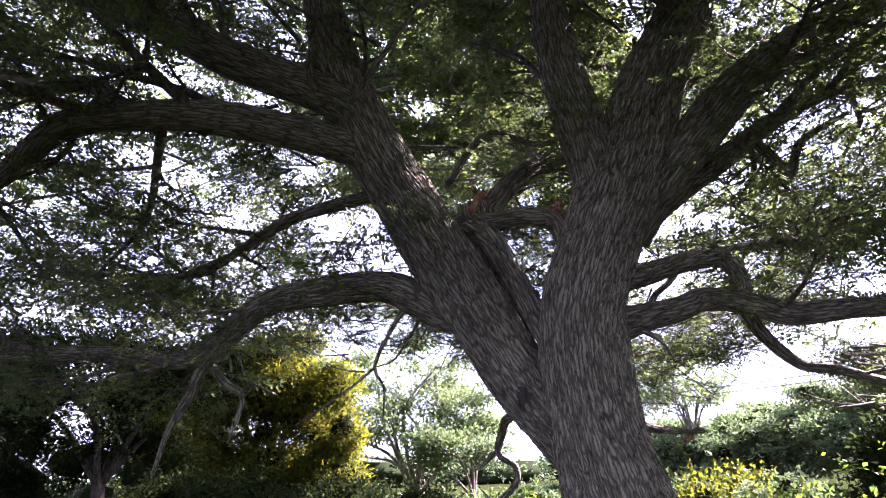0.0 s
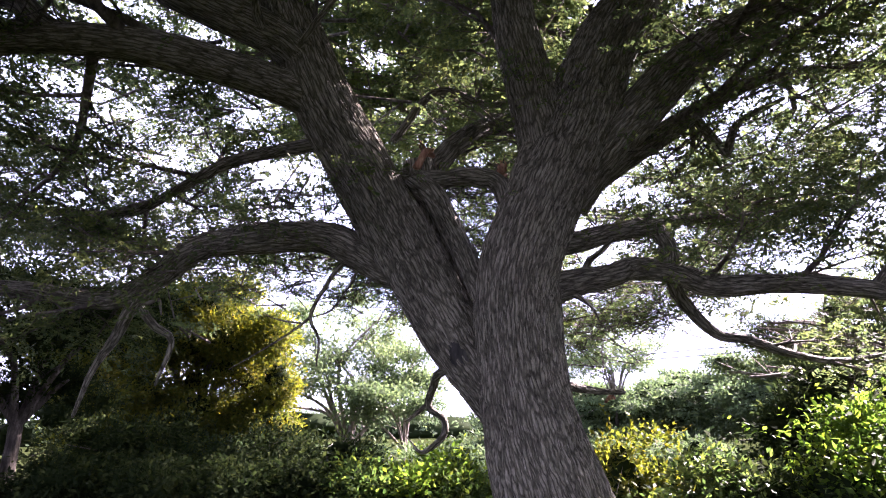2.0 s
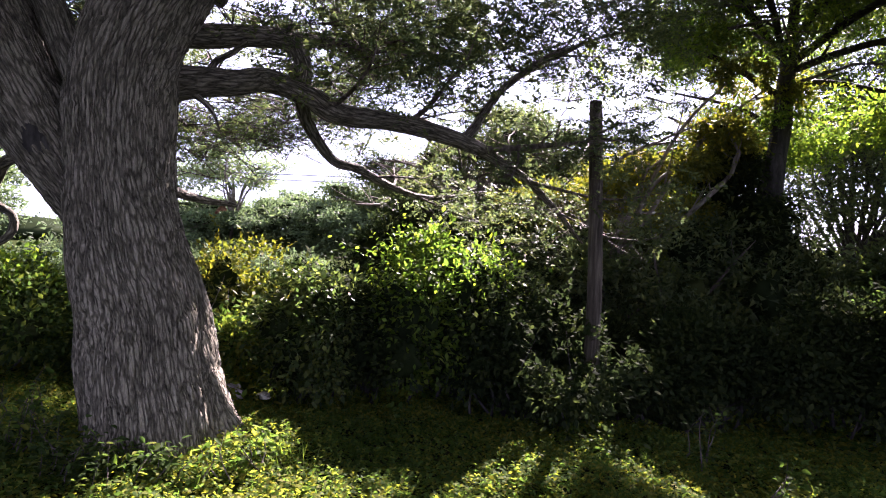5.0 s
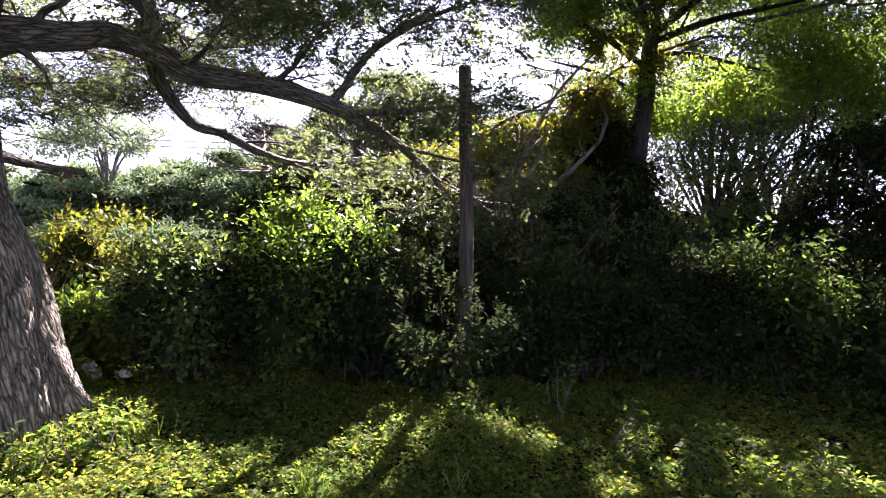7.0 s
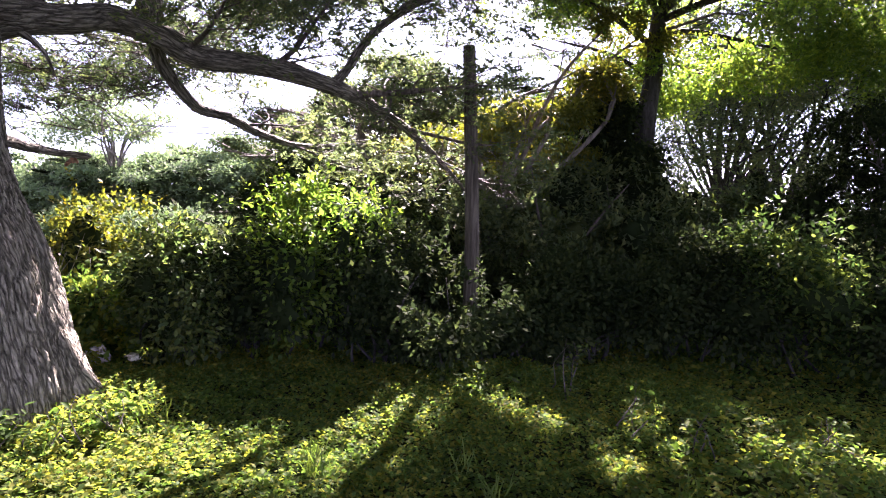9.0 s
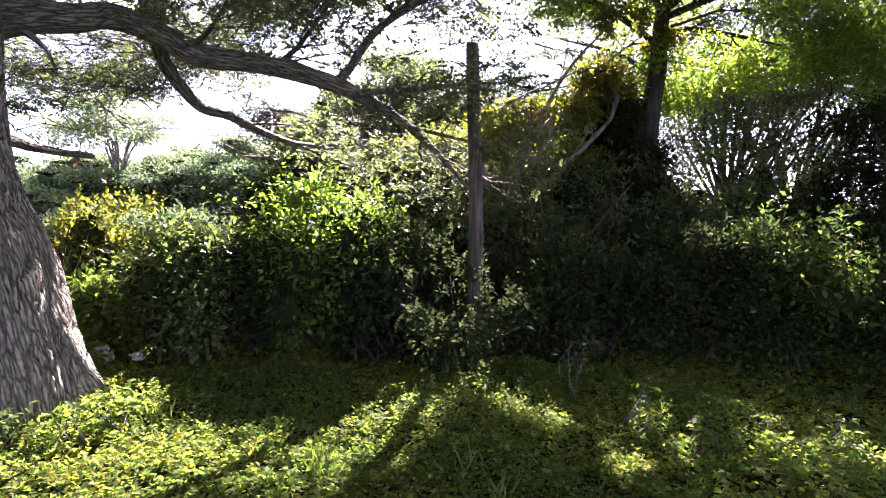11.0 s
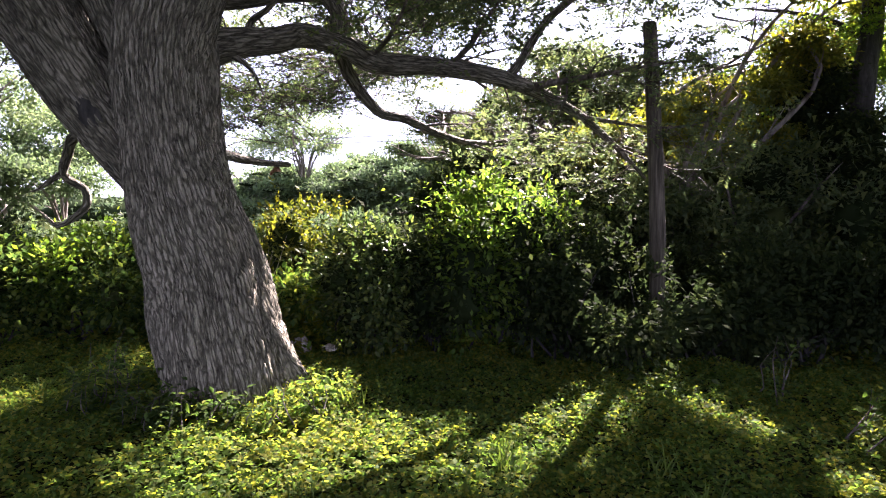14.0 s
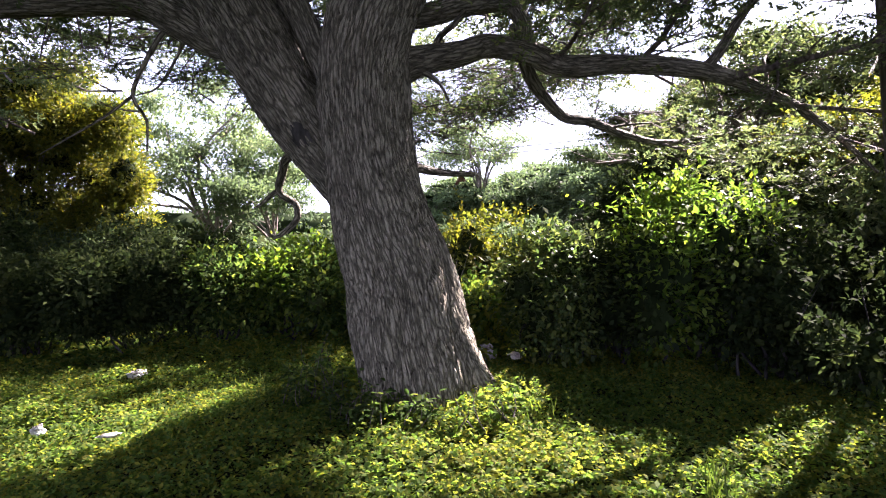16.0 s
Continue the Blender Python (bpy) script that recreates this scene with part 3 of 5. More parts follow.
trunk_line = curve([(1.41, 4.7, -0.25, 0.6), (1.4, 4.72, 0.12, 0.5), (1.35, 4.77, 0.5, 0.455), (1.29, 4.83, 0.97, 0.425), (1.16, 4.87, 1.45, 0.38), (1.07, 4.9, 2.0, 0.335),
                    (1.07, 4.94, 2.7, 0.335), (1.36, 5.03, 3.44, 0.355), (1.74, 5.06, 4.23, 0.35), (2.11, 5.02, 5.11, 0.31),
                    (2.52, 4.94, 5.85, 0.26), (3.1, 4.8, 6.9, 0.16)], 0.022)
bark_part("trunk", trunk_line, 300, 0.024, tree, "furrowed grey-brown trunk", flare)
BOUGHS = {
    "right_column": ([(1.45, 4.86, 0.55, 0.2), (1.42, 4.93, 0.95, 0.25), (1.35, 4.98, 1.45, 0.255), (1.3, 5.02, 2.0, 0.23), (1.28, 5.05, 2.7, 0.225), (1.4, 5.12, 3.3, 0.19)], 170, 0.024),
    "left_stem": ([(1.25, 4.9, 0.75, 0.2), (1.2, 4.94, 1.1, 0.2), (1.1, 5.0, 1.5, 0.19), (0.88, 5.1, 1.9, 0.22), (0.6, 5.23, 2.35, 0.265), (0.22, 5.34, 3.05, 0.29), (-0.21, 5.25, 3.81, 0.3), (-0.62, 5.06, 4.50, 0.27), (-0.89, 4.91, 5.16, 0.24), (-1.07, 4.77, 5.79, 0.2), (-1.16, 4.71, 6.43, 0.15), (-1.17, 4.68, 7.15, 0.1)], 240, 0.02),
    "b1": ([(-0.74, 4.95, 4.78, 0.19), (-0.98, 4.80, 4.94, 0.185), (-1.53, 4.67, 5.12, 0.17), (-2.04, 4.58, 5.34, 0.165), (-2.56, 4.51, 5.62, 0.16), (-3.27, 4.49, 5.97, 0.13), (-4.56, 4.62, 6.42, 0.08)], 64, 0.012),
    "b2": ([(-0.54, 5.10, 4.34, 0.18), (-0.84, 4.97, 4.51, 0.17), (-1.32, 4.74, 4.55, 0.15), (-1.86, 4.54, 4.59, 0.145), (-2.56, 4.46, 4.60, 0.13), (-3.20, 4.49, 4.57, 0.12), (-3.72, 4.76, 4.41, 0.1), (-4.34, 5.04, 4.26, 0.07), (-5.68, 5.34, 4.37, 0.03)], 60, 0.012),
    "b3": ([(-0.57, 5.39, 4.21, 0.07), (-0.79, 5.38, 4.17, 0.07), (-1.50, 5.61, 4.09, 0.06), (-2.11, 5.95, 3.91, 0.05), (-2.71, 6.34, 3.78, 0.045), (-3.54, 6.61, 3.87, 0.04), (-4.83, 6.97, 4.11, 0.02)], 28, 0.005),
    "b4": ([(0.29, 5.37, 2.89, 0.08), (0.04, 5.42, 2.94, 0.13), (-0.24, 5.47, 3.14, 0.165), (-0.59, 5.51, 3.30, 0.15), (-1.18, 5.54, 3.28, 0.14), (-1.75, 5.64, 3.21, 0.125), (-2.13, 5.79, 2.98, 0.115), (-2.60, 5.87, 2.75, 0.09), (-3.41, 5.91, 2.86, 0.07), (-4.44, 5.96, 2.89, 0.05), (-6.12, 6.23, 3.06, 0.02)], 60, 0.012),
    "b4_drop": ([(-2.15, 5.79, 2.90, 0.06), (-2.38, 5.86, 2.67, 0.06), (-2.52, 5.95, 2.42, 0.05), (-2.71, 6.01, 2.12, 0.03), (-2.85, 6.07, 1.71, 0.015)], 22, 0.006),
    "b4_drop_side": ([(-2.35, 5.86, 2.73, 0.045), (-2.18, 5.96, 2.51, 0.04), (-2.05, 6.07, 2.39, 0.03), (-2.17, 6.12, 1.99, 0.014)], 18, 0.005),
    "b2_fork": ([(-2.56, 4.46, 4.61, 0.09), (-2.77, 4.41, 4.70, 0.09), (-2.98, 4.41, 4.90, 0.08), (-3.41, 4.50, 4.96, 0.06), (-4.26, 4.76, 5.08, 0.03)], 36, 0.008),
    "c3_side": ([(3.17, 5.38, 4.67, 0.05), (3.43, 5.47, 4.45, 0.055), (3.59, 5.55, 4.33, 0.05), (3.77, 5.51, 4.69, 0.04), (4.31, 5.48, 4.99, 0.02)], 22, 0.005),
    "c1": ([(1.51, 5.20, 3.60, 0.22), (1.45, 5.08, 4.18, 0.23), (1.32, 5.00, 4.81, 0.22), (1.19, 4.97, 5.45, 0.2), (1.16, 4.95, 6.13, 0.17), (1.26, 5.02, 7.19, 0.11)], 90, 0.016),
    "c2": ([(1.71, 5.24, 3.61, 0.2), (1.99, 5.08, 4.02, 0.21), (2.44, 4.99, 4.52, 0.21), (3.01, 4.96, 5.10, 0.2), (3.77, 4.93, 5.57, 0.17), (4.66, 5.02, 6.04, 0.13), (6.20, 5.24, 6.65, 0.07)], 80, 0.014),
    "c3": ([(1.60, 5.32, 3.47, 0.13), (1.84, 5.27, 3.71, 0.125), (2.28, 5.29, 4.07, 0.12), (2.82, 5.33, 4.44, 0.11), (3.36, 5.44, 4.83, 0.095), (4.09, 5.51, 5.23, 0.075), (5.03, 5.70, 5.53, 0.06), (6.66, 6.00, 5.92, 0.03)], 44, 0.008),
    "d1": ([(1.36, 5.17, 2.70, 0.17), (1.60, 5.03, 2.77, 0.13), (1.96, 4.99, 2.84, 0.105), (2.24, 5.08, 2.94, 0.103), (2.60, 4.99, 2.87, 0.1), (2.89, 4.92, 2.75, 0.095), (3.36, 4.68, 2.73, 0.085), (3.92, 4.33, 2.60, 0.075), (4.74, 4.34, 2.39, 0.05), (5.49, 4.43, 2.07, 0.03), (6.17, 4.56, 1.74, 0.015)], 44, 0.008),
    "d1_up": ([(3.89, 4.35, 2.61, 0.05), (4.00, 4.28, 2.76, 0.045), (4.33, 4.26, 3.19, 0.04), (4.99, 4.27, 3.65, 0.03), (6.07, 4.28, 4.22, 0.012)], 20, 0.004),
    "d2": ([(2.50, 5.09, 3.11, 0.06), (2.62, 5.19, 2.93, 0.065), (2.78, 5.29, 2.68, 0.06), (3.12, 5.38, 2.39, 0.05), (3.43, 5.38, 2.34, 0.045), (3.91, 5.49, 2.22, 0.04), (4.58, 5.62, 2.16, 0.03), (5.63, 5.74, 2.34, 0.012)], 28, 0.005),
    "d3": ([(1.48, 5.04, 3.12, 0.1), (1.73, 5.04, 3.17, 0.1), (2.07, 5.10, 3.28, 0.09), (2.46, 5.13, 3.34, 0.09), (2.61, 5.11, 3.14, 0.075), (2.58, 5.08, 2.88, 0.06)], 36, 0.007),
    "d4": ([(2.46, 5.13, 3.37, 0.05), (2.98, 5.27, 3.51, 0.045), (3.74, 5.58, 3.71, 0.035), (4.98, 5.97, 4.01, 0.02)], 20, 0.004),
    "stub": ([(1.45, 5.41, 1.98, 0.05), (1.77, 5.74, 1.93, 0.042), (2.07, 5.87, 1.89, 0.034), (2.39, 5.97, 1.88, 0.03)], 24, 0.006),
    "bridge_a": ([(0.24, 5.30, 3.81, 0.13), (0.44, 5.25, 3.61, 0.12), (0.64, 5.20, 3.20, 0.105), (0.78, 5.07, 2.80, 0.1), (0.88, 5.01, 2.45, 0.08)], 50, 0.01),
    "snag": ([(0.70, 5.41, 2.73, 0.2), (0.48, 5.49, 3.18, 0.19), (0.35, 5.46, 3.63, 0.17), (0.29, 5.41, 4.06, 0.155)], 64, 0.014),
    "bridge_b": ([(0.14, 5.42, 3.92, 0.08), (0.46, 5.32, 3.85, 0.085), (0.77, 5.17, 3.83, 0.085), (1.01, 5.11, 3.74, 0.085), (1.09, 5.08, 3.47, 0.08), (1.03, 5.05, 3.09, 0.08)], 36, 0.008),
    "twig_low": ([(0.69, 5.71, 2.13, 0.0500), (0.54, 6.03, 2.07, 0.0450), (0.50, 6.25, 1.95, 0.0420), (0.46, 6.36, 1.78, 0.0380), (0.53, 6.36, 1.70, 0.0360), (0.62, 6.35, 1.64, 0.0340), (0.63, 6.35, 1.51, 0.0320), (0.56, 6.41, 1.41, 0.0280), (0.40, 6.46, 1.31, 0.0220), (0.32, 6.52, 1.38, 0.0120), (0.24, 6.57, 1.48, 0.0060)], 14, 0.004),
    "twig_low_side": ([(0.47, 6.36, 1.79, 0.0300), (0.38, 6.36, 1.73, 0.0260), (0.27, 6.37, 1.64, 0.0160), (0.21, 6.37, 1.62, 0.0060)], 12, 0.003),
    "hang_a": ([(-0.16, 5.36, 3.17, 0.030), (-0.40, 5.54, 3.07, 0.026), (-0.58, 5.68, 2.85, 0.021), (-0.71, 5.76, 2.58, 0.017), (-0.63, 5.85, 2.39, 0.012), (-0.65, 5.92, 2.15, 0.008)], 12, 0.002),
    "hang_b": ([(-0.25, 5.50, 3.03, 0.018), (-0.32, 5.63, 2.91, 0.014), (-0.51, 5.77, 2.66, 0.010), (-0.68, 5.82, 2.60, 0.006)], 10, 0.002),
    "hang_c": ([(-0.71, 5.76, 2.58, 0.014), (-0.91, 5.76, 2.42, 0.011), (-1.15, 5.74, 2.26, 0.008), (-1.40, 5.76, 2.11, 0.005)], 10, 0.002),
    "hang_d": ([(1.55, 5.00, 2.71, 0.040), (1.63, 4.98, 2.67, 0.029), (1.74, 4.91, 2.56, 0.017), (1.80, 4.86, 2.39, 0.006)], 12, 0.002),
    "hang_g": ([(1.74, 5.01, 2.89, 0.030), (1.78, 4.97, 2.98, 0.027), (1.85, 4.82, 3.03, 0.023), (1.90, 4.72, 3.10, 0.020)], 12, 0.002),
    "back_up": ([(0.25, 5.48, 3.76, 0.12), (0.71, 5.70, 4.40, 0.11), (1.23, 6.06, 4.86, 0.09), (1.74, 6.46, 5.17, 0.06), (2.95, 7.29, 5.92, 0.03)], 40, 0.008),
    "cross": ([(0.07, 6.28, 4.70, 0.05), (0.56, 6.17, 5.28, 0.045), (1.22, 6.24, 5.18, 0.035), (1.71, 6.20, 5.44, 0.02)], 20, 0.004),
    "dead_stick": ([(-0.86, 4.76, 4.76, 0.03), (-0.61, 4.55, 5.02, 0.028), (-0.26, 4.31, 5.37, 0.022), (-0.05, 4.21, 5.64, 0.012)], 16, 0.003),
    "torn_stub": ([(-1.11, 4.67, 4.92, 0.06), (-1.15, 4.52, 5.02, 0.04), (-1.14, 4.41, 5.18, 0.02)], 20, 0.006),
}
lines = {}
for name, (pts, sides, rough) in BOUGHS.items():
    line = curve(pts, 0.03 if pts[0][3] > 0.15 else 0.06)
    lines[name] = line
    bark_part("limb", line, sides, rough, tree, {"stub": "broken-off stub with a pale end", "dead_stick": "bare dead stick"}.get(name, ""), seed=len(name) * 3.7 + pts[0][2])
tip = [(-2.35, 5.80, 2.76, 0.020), (-2.24, 5.85, 2.72, 0.022), (-2.15, 5.88, 2.76, 0.018), (-2.12, 5.91, 2.63, 0.008)]
under("broken_tip", *tube(curve(tip, 0.03), 10, 0.004), BARK_FAR, tree, "pale barkless broken tip")
# dark lump set into the fork to imitate the shade of its hollow
shade_plug = [(0.61 - 0.1 * k, 5.02 + 0.03 * k, 2.16 + 0.15 * k, 0.085 * math.sqrt(max(0.05, 1 - k * k))) for k in (-1.0, -0.7, -0.35, 0.0, 0.35, 0.7, 1.0)]
under("hollow", *tube(curve(shade_plug, 0.03), 24, 0.02), BARK_DARK, tree, "dark hollow where the two stems part")
# torn pale wood where limbs broke away
for c, r in (((0.39, 5.36, 4.05), 0.13), ((2.28, 6.02, 1.83), 0.045), ((-1.2, 4.85, 5.05), 0.07), ((1.05, 5.1, 3.85), 0.06)):
    a = np.array(c)
    under("torn_wood", *join([tube(curve([(*(a + rng.normal(0, r * 0.5, 3)), r * 0.35), (*(a + rng.normal(0, r * 0.5, 3) + (0, 0, r * 0.5)), r * 0.22),
                                                (*(a + rng.normal(0, r * 0.6, 3) + (0, 0, r)), 0.004)], 0.03), 8) for _ in range(9)]), WOOD_RED, tree, "splintered reddish torn wood")


# side branches, twigs and feathery leaves
branch_parts, tips, ways = [], [], []
for name, length, every, start, rise in (("left_stem", 2.6, 0.5, 0.6, 0.2), ("b1", 2.2, 0.38, 0.3, 0.15), ("b2", 2.2, 0.36, 0.25, 0.0), ("b3", 1.6, 0.3, 0.25, 0.0),
                                         ("b4", 1.7, 0.32, 0.3, 0.0), ("c1", 2.6, 0.5, 0.45, 0.3), ("c2", 2.4, 0.42, 0.35, 0.15), ("c3", 2.1, 0.4, 0.3, 0.1),
                                         ("d1", 1.7, 0.36, 0.3, 0.1), ("d1_up", 1.7, 0.3, 0.3, 0.15), ("d2", 1.4, 0.35, 0.45, 0.1), ("d4", 1.6, 0.35, 0.2, 0.1), ("back_up", 2.2, 0.4, 0.3, 0.1)):
    l, t, w = grow(lines[name], 3, 1.0, length, every, rise, start)
    branch_parts += l
    tips += t
    ways += w
l, t, w = grow(trunk_line[len(trunk_line) * 2 // 3:], 3, 1.0, 2.8, 0.4, 0.2, 0.1)
branch_parts += l
tips += t
ways += w
for k in [k for k in range(len(branch_parts)) if branch_parts[k][0, 3] >= 0.022]:
    under("branch", *tube(branch_parts[k], 7), BARK_TWIG, tree)
under("twig", *thin_twigs([b for b in branch_parts if b[0, 3] < 0.022]), BARK_TWIG, tree, "thin dark twigs", "stuff")
tips, ways = np.array(tips), np.array(ways)
some = rng.random(len(tips)) < 0.55
under("leaf_spray", *sprays(tips[some], ways[some], 4, 0.35, 9, 0.052), LEAF_CROWN, tree, "feathery green leaves on the lower branches", "stuff", False)


def canopy(count, reach, top, sag, thick, seed, per, middle=(1.2, 5.0), low=3.3, size_of=0.066, twig=1.0, owner=tree):
    """The wide crown: flat leafy pads under an umbrella over the trunk, each on its own thin branch. Some calls only
    add shade.
    """
    r = reach * np.sqrt(rng.random(count))
    th = rng.uniform(0, 2 * np.pi, count)
    x, y = middle[0] + r * np.cos(th), middle[1] + r * np.sin(th)
    z = top - sag * r * r + thick * lattice(np.stack([x * 0.45, y * 0.45, 0 * x + seed], 1))
    az, far = np.degrees(np.arctan2(x, y)), np.hypot(x, y)
    open_sky = (az > 43) & (az < 57) & (far > 8) & (z - 1.6 > 0.2 * far) & (z - 1.6 < 0.46 * far)
    glare = (az > 18) & (az < 58) & (z - 1.6 > 0.33 * far) & (z - 1.6 < 0.9 * far) & (rng.random(count) < 0.75)
    keep = (z > low) & ~open_sky & ~glare & in_shade(np.stack([x, y, z], 1)) & (rng.random(count) < np.clip((z - low + 0.9) / 2.4, 0, 1))
    p = np.stack([x, y, z], 1)[keep]
    out = np.stack([np.cos(th), np.sin(th), 0 * th], 1)[keep]
    size = rng.uniform(0.3, 0.75, (len(p), 1))
    k = np.repeat(np.arange(len(p)), per)
    q = rng.normal(0, 0.55, (len(k), 3)) * (1, 1, 0.22)
    pos = p[k] + q * size[k] - np.array((0, 0, 0.12)) * (q ** 2).sum(1, keepdims=True) * size[k]
    twigs = []
    for c, o, s in zip(p, out, size[:, 0]):
        start = c - o * rng.uniform(0.9, 1.8) * min(1.0, reach / 7) + (rng.normal(0, 0.4), rng.normal(0, 0.4), -rng.uniform(0.1, 0.5))
        mid = (start + c) / 2 + rng.normal(0, 0.15, 3)
        twigs.append(curve([(*start, 0.026 * twig), (*mid, 0.018 * twig), (*c, 0.01 * twig)], 0.4))
        for _ in range(4):
            e = c + rng.normal(0, 0.6, 3) * (1, 1, 0.25) * s
            twigs.append(np.array([(*((c + mid) / 2), 0.01), (*(c + (e - c) * 0.4 + rng.normal(0, 0.06, 3)), 0.007), (*e, 0.003)]))
    under("twig", *thin_twigs(twigs), BARK_TWIG, owner, "thin dark twigs", "stuff")
    under("crown", *sprays(pos, unit(q + 1e-6), 1, 0.06, 7, size_of), LEAF_CROWN, owner, "wide feathery crown with gaps of sky", "stuff", False)


for top, sag, reach, count, seed in ((6.2, 0.026, 10.0, 300, 3.3), (7.4, 0.03, 10.0, 400, 8.1), (8.6, 0.014, 14.0, 620, 15.7)):
    canopy(count, reach, top, sag, 0.9, seed, 66)
# mostly unseen crown overhead and behind, added to hold skylight off ground and hedge
canopy(600, 10.0, 8.0, 0.01, 0.8, 50.3, 50, (2.0, -4.0), 4.5, 0.13)
# extra top layer, added to shade the crown beneath it
canopy(170, 5.0, 8.9, 0.01, 0.6, 90.1, 50, (3.5, 7.5), size_of=0.12)
# crown added on the side towards the sun, to keep sunlight off the clearing
canopy(600, 8.5, 9.2, 0.012, 0.8, 21.3, 52, (6.0, 11.5), size_of=0.13)
# thin sprays that hang on either side of the trunk
canopy(90, 2.6, 3.4, 0.02, 1.1, 30.3, 26, (-1.0, 7.4), 1.7, 0.05, twig=0.35)
canopy(190, 2.5, 3.4, 0.02, 1.1, 77.7, 26, (2.7, 7.2), 1.6, 0.045, 0.35)
canopy(300, 3.3, 4.3, 0.02, 1.9, 41.7, 26, (3.6, 6.8), 1.9, 0.045, 0.35)
canopy(170, 3.2, 4.3, 0.02, 1.3, 35.3, 20, (5.0, 12.5), 1.9, 0.06, 0.4)


# ---- shrubs and hedges ----
def blob_points(blobs, count):
    """Places inside rounded masses, thicker towards the outside."""
    w = np.array([b[3] * b[4] + b[4] * b[5] + b[3] * b[5] for b in blobs])
    pick = rng.choice(len(blobs), count, p=w / w.sum())
    B = np.array(blobs)[pick]
    d = unit(rng.normal(0, 1, (count, 3)))
    r = rng.uniform(0.35, 1.0, (count, 1)) ** 0.5
    lump = 1 + 0.22 * lattice(d * 2.3 + pick[:, None] * 5.0)[:, None]
    return B[:, :3] + d * r * lump * B[:, 3:6], d


def foliage(blobs, count, size, per=16, spread=0.1, full=False, wide=0.5, droop=-0.1, cut=True):
    """Clumps of leaves that fill the blobs: verts and quads."""
    c, d = blob_points(blobs, count // per)
    gap = lattice(c * 1.7 + 31.0)
    c, d = c[gap > -0.5], d[gap > -0.5]
    n = len(c) * per
    room = np.repeat(rng.uniform(0.6, 1.4, (len(c), 1)), per, 0)
    off = rng.normal(0, 1, (n, 3)) * (1, 1, 0.6)
    pos = np.repeat(c, per, 0) + off * spread * room
    out = np.repeat(d, per, 0)
    way = unit(out * 0.4 + off * 0.35 + rng.normal(0, 0.5, (n, 3)) + (0, 0, droop))
    face = unit(rng.normal(0, 0.45, (n, 3)) + out * 0.5 + (0, 0, 0.8))
    ok = (pos[:, 2] > 0.02) & (in_shade(pos) if cut else True)
    s = size * rng.uniform(0.6, 1.25, ok.sum())
    return leaves(pos[ok], way[ok], face[ok], s, s * wide, 0.15, full)


def stems(base, tops, r0, jitter=0.25, sides=7):
    pieces = []
    for t in tops:
        p0, p1 = np.array(base, float) + rng.normal(0, 0.12, 3) * (1, 1, 0), np.array(t, float)
        p0[2] = -0.1
        mid = [p0 + (p1 - p0) * k + rng.normal(0, jitter, 3) * (1, 1, 0.3) * k * (1 - k) * 2 for k in (0, 0.35, 0.7, 1)]
        pieces.append(tube(curve([np.append(m, r0 * (1 - 0.28 * k)) for k, m in enumerate(mid)], 0.12), sides))
    return join(pieces)


def shoots(blobs, count, reach, size, per=16):
    """Leafy shoots that stand out of the rounded masses and break their outline."""
    c, d = blob_points(blobs, count * 3)
    c, d = c[d[:, 2] > 0.1][:count], d[d[:, 2] > 0.1][:count]
    way = unit(d * (1, 1, 0.6) + rng.normal(0, 0.3, d.shape) + (0, 0, 0.7))
    ln = reach * rng.uniform(0.5, 1.6, (len(c), 1))
    f = np.tile(np.linspace(0.1, 1, per), len(c))[:, None]
    W = np.repeat(way, per, 0)
    pos = np.repeat(c, per, 0) + W * f * np.repeat(ln, per, 0) + rng.normal(0, 0.012, (len(f), 3))
    side = unit(rng.normal(0, 1, pos.shape) + W * 0.4)
    s = size * rng.uniform(0.7, 1.2, len(pos)) * (1.15 - 0.5 * f[:, 0])
    ok = pos[:, 2] > 0.05
    return leaves(pos[ok], side[ok], unit(rng.normal(0, 0.4, pos.shape) + (0, 0, 1))[ok], s[ok], s[ok] * 0.5, 0.15)


def shrub(name, label, az, d, width, top, depth, count, size, mat, low=0.1, blobs=5, category="shrub", group="", wide=0.5):
    base = polar(az, d, 0)
    ob = thing(name, base, label, category, group)
    right = np.array((math.cos(radians(az)), -math.sin(radians(az)), 0))
    away = np.array((math.sin(radians(az)), math.cos(radians(az)), 0))
    B = []
    for k in range(blobs * 2):
        u = rng.uniform(-1, 1)
        h = top * (1 - 0.38 * rng.random() - 0.15 * u * u) if k else top
        rz = rng.uniform(0.16, 0.36) * top
        z = max(h - rz, rz * 0.6 + low) if k % 3 else rng.uniform(0.3, 0.6) * top
        c = base + right * u * width * 0.42 + away * rng.normal(0, depth * 0.22)
        B.append((c[0], c[1], z, width / blobs * rng.uniform(0.6, 1.3), depth * 0.4, rz))
    under("stem", *stems(base, [(b[0], b[1], b[2] + b[5] * 0.3) for b in B], 0.016), BARK_DARK, ob, "thin dark stems", "stuff")
    under("foliage", *foliage(B, int(count * 1.15), size, wide=wide), mat, ob, "", "stuff", False)
    under("shoot", *shoots(B, max(10, int(width * 26)), top * 0.2, size), mat, ob, "leafy shoots standing out of the bush", "stuff", False)
    # solid dark lumps imitate inner shade and block the view through
    under("shade_core", *core(B, 0.62), LEAF_SHADED, ob, "dark tangle of inner twigs and leaves", "stuff", False)
    return ob


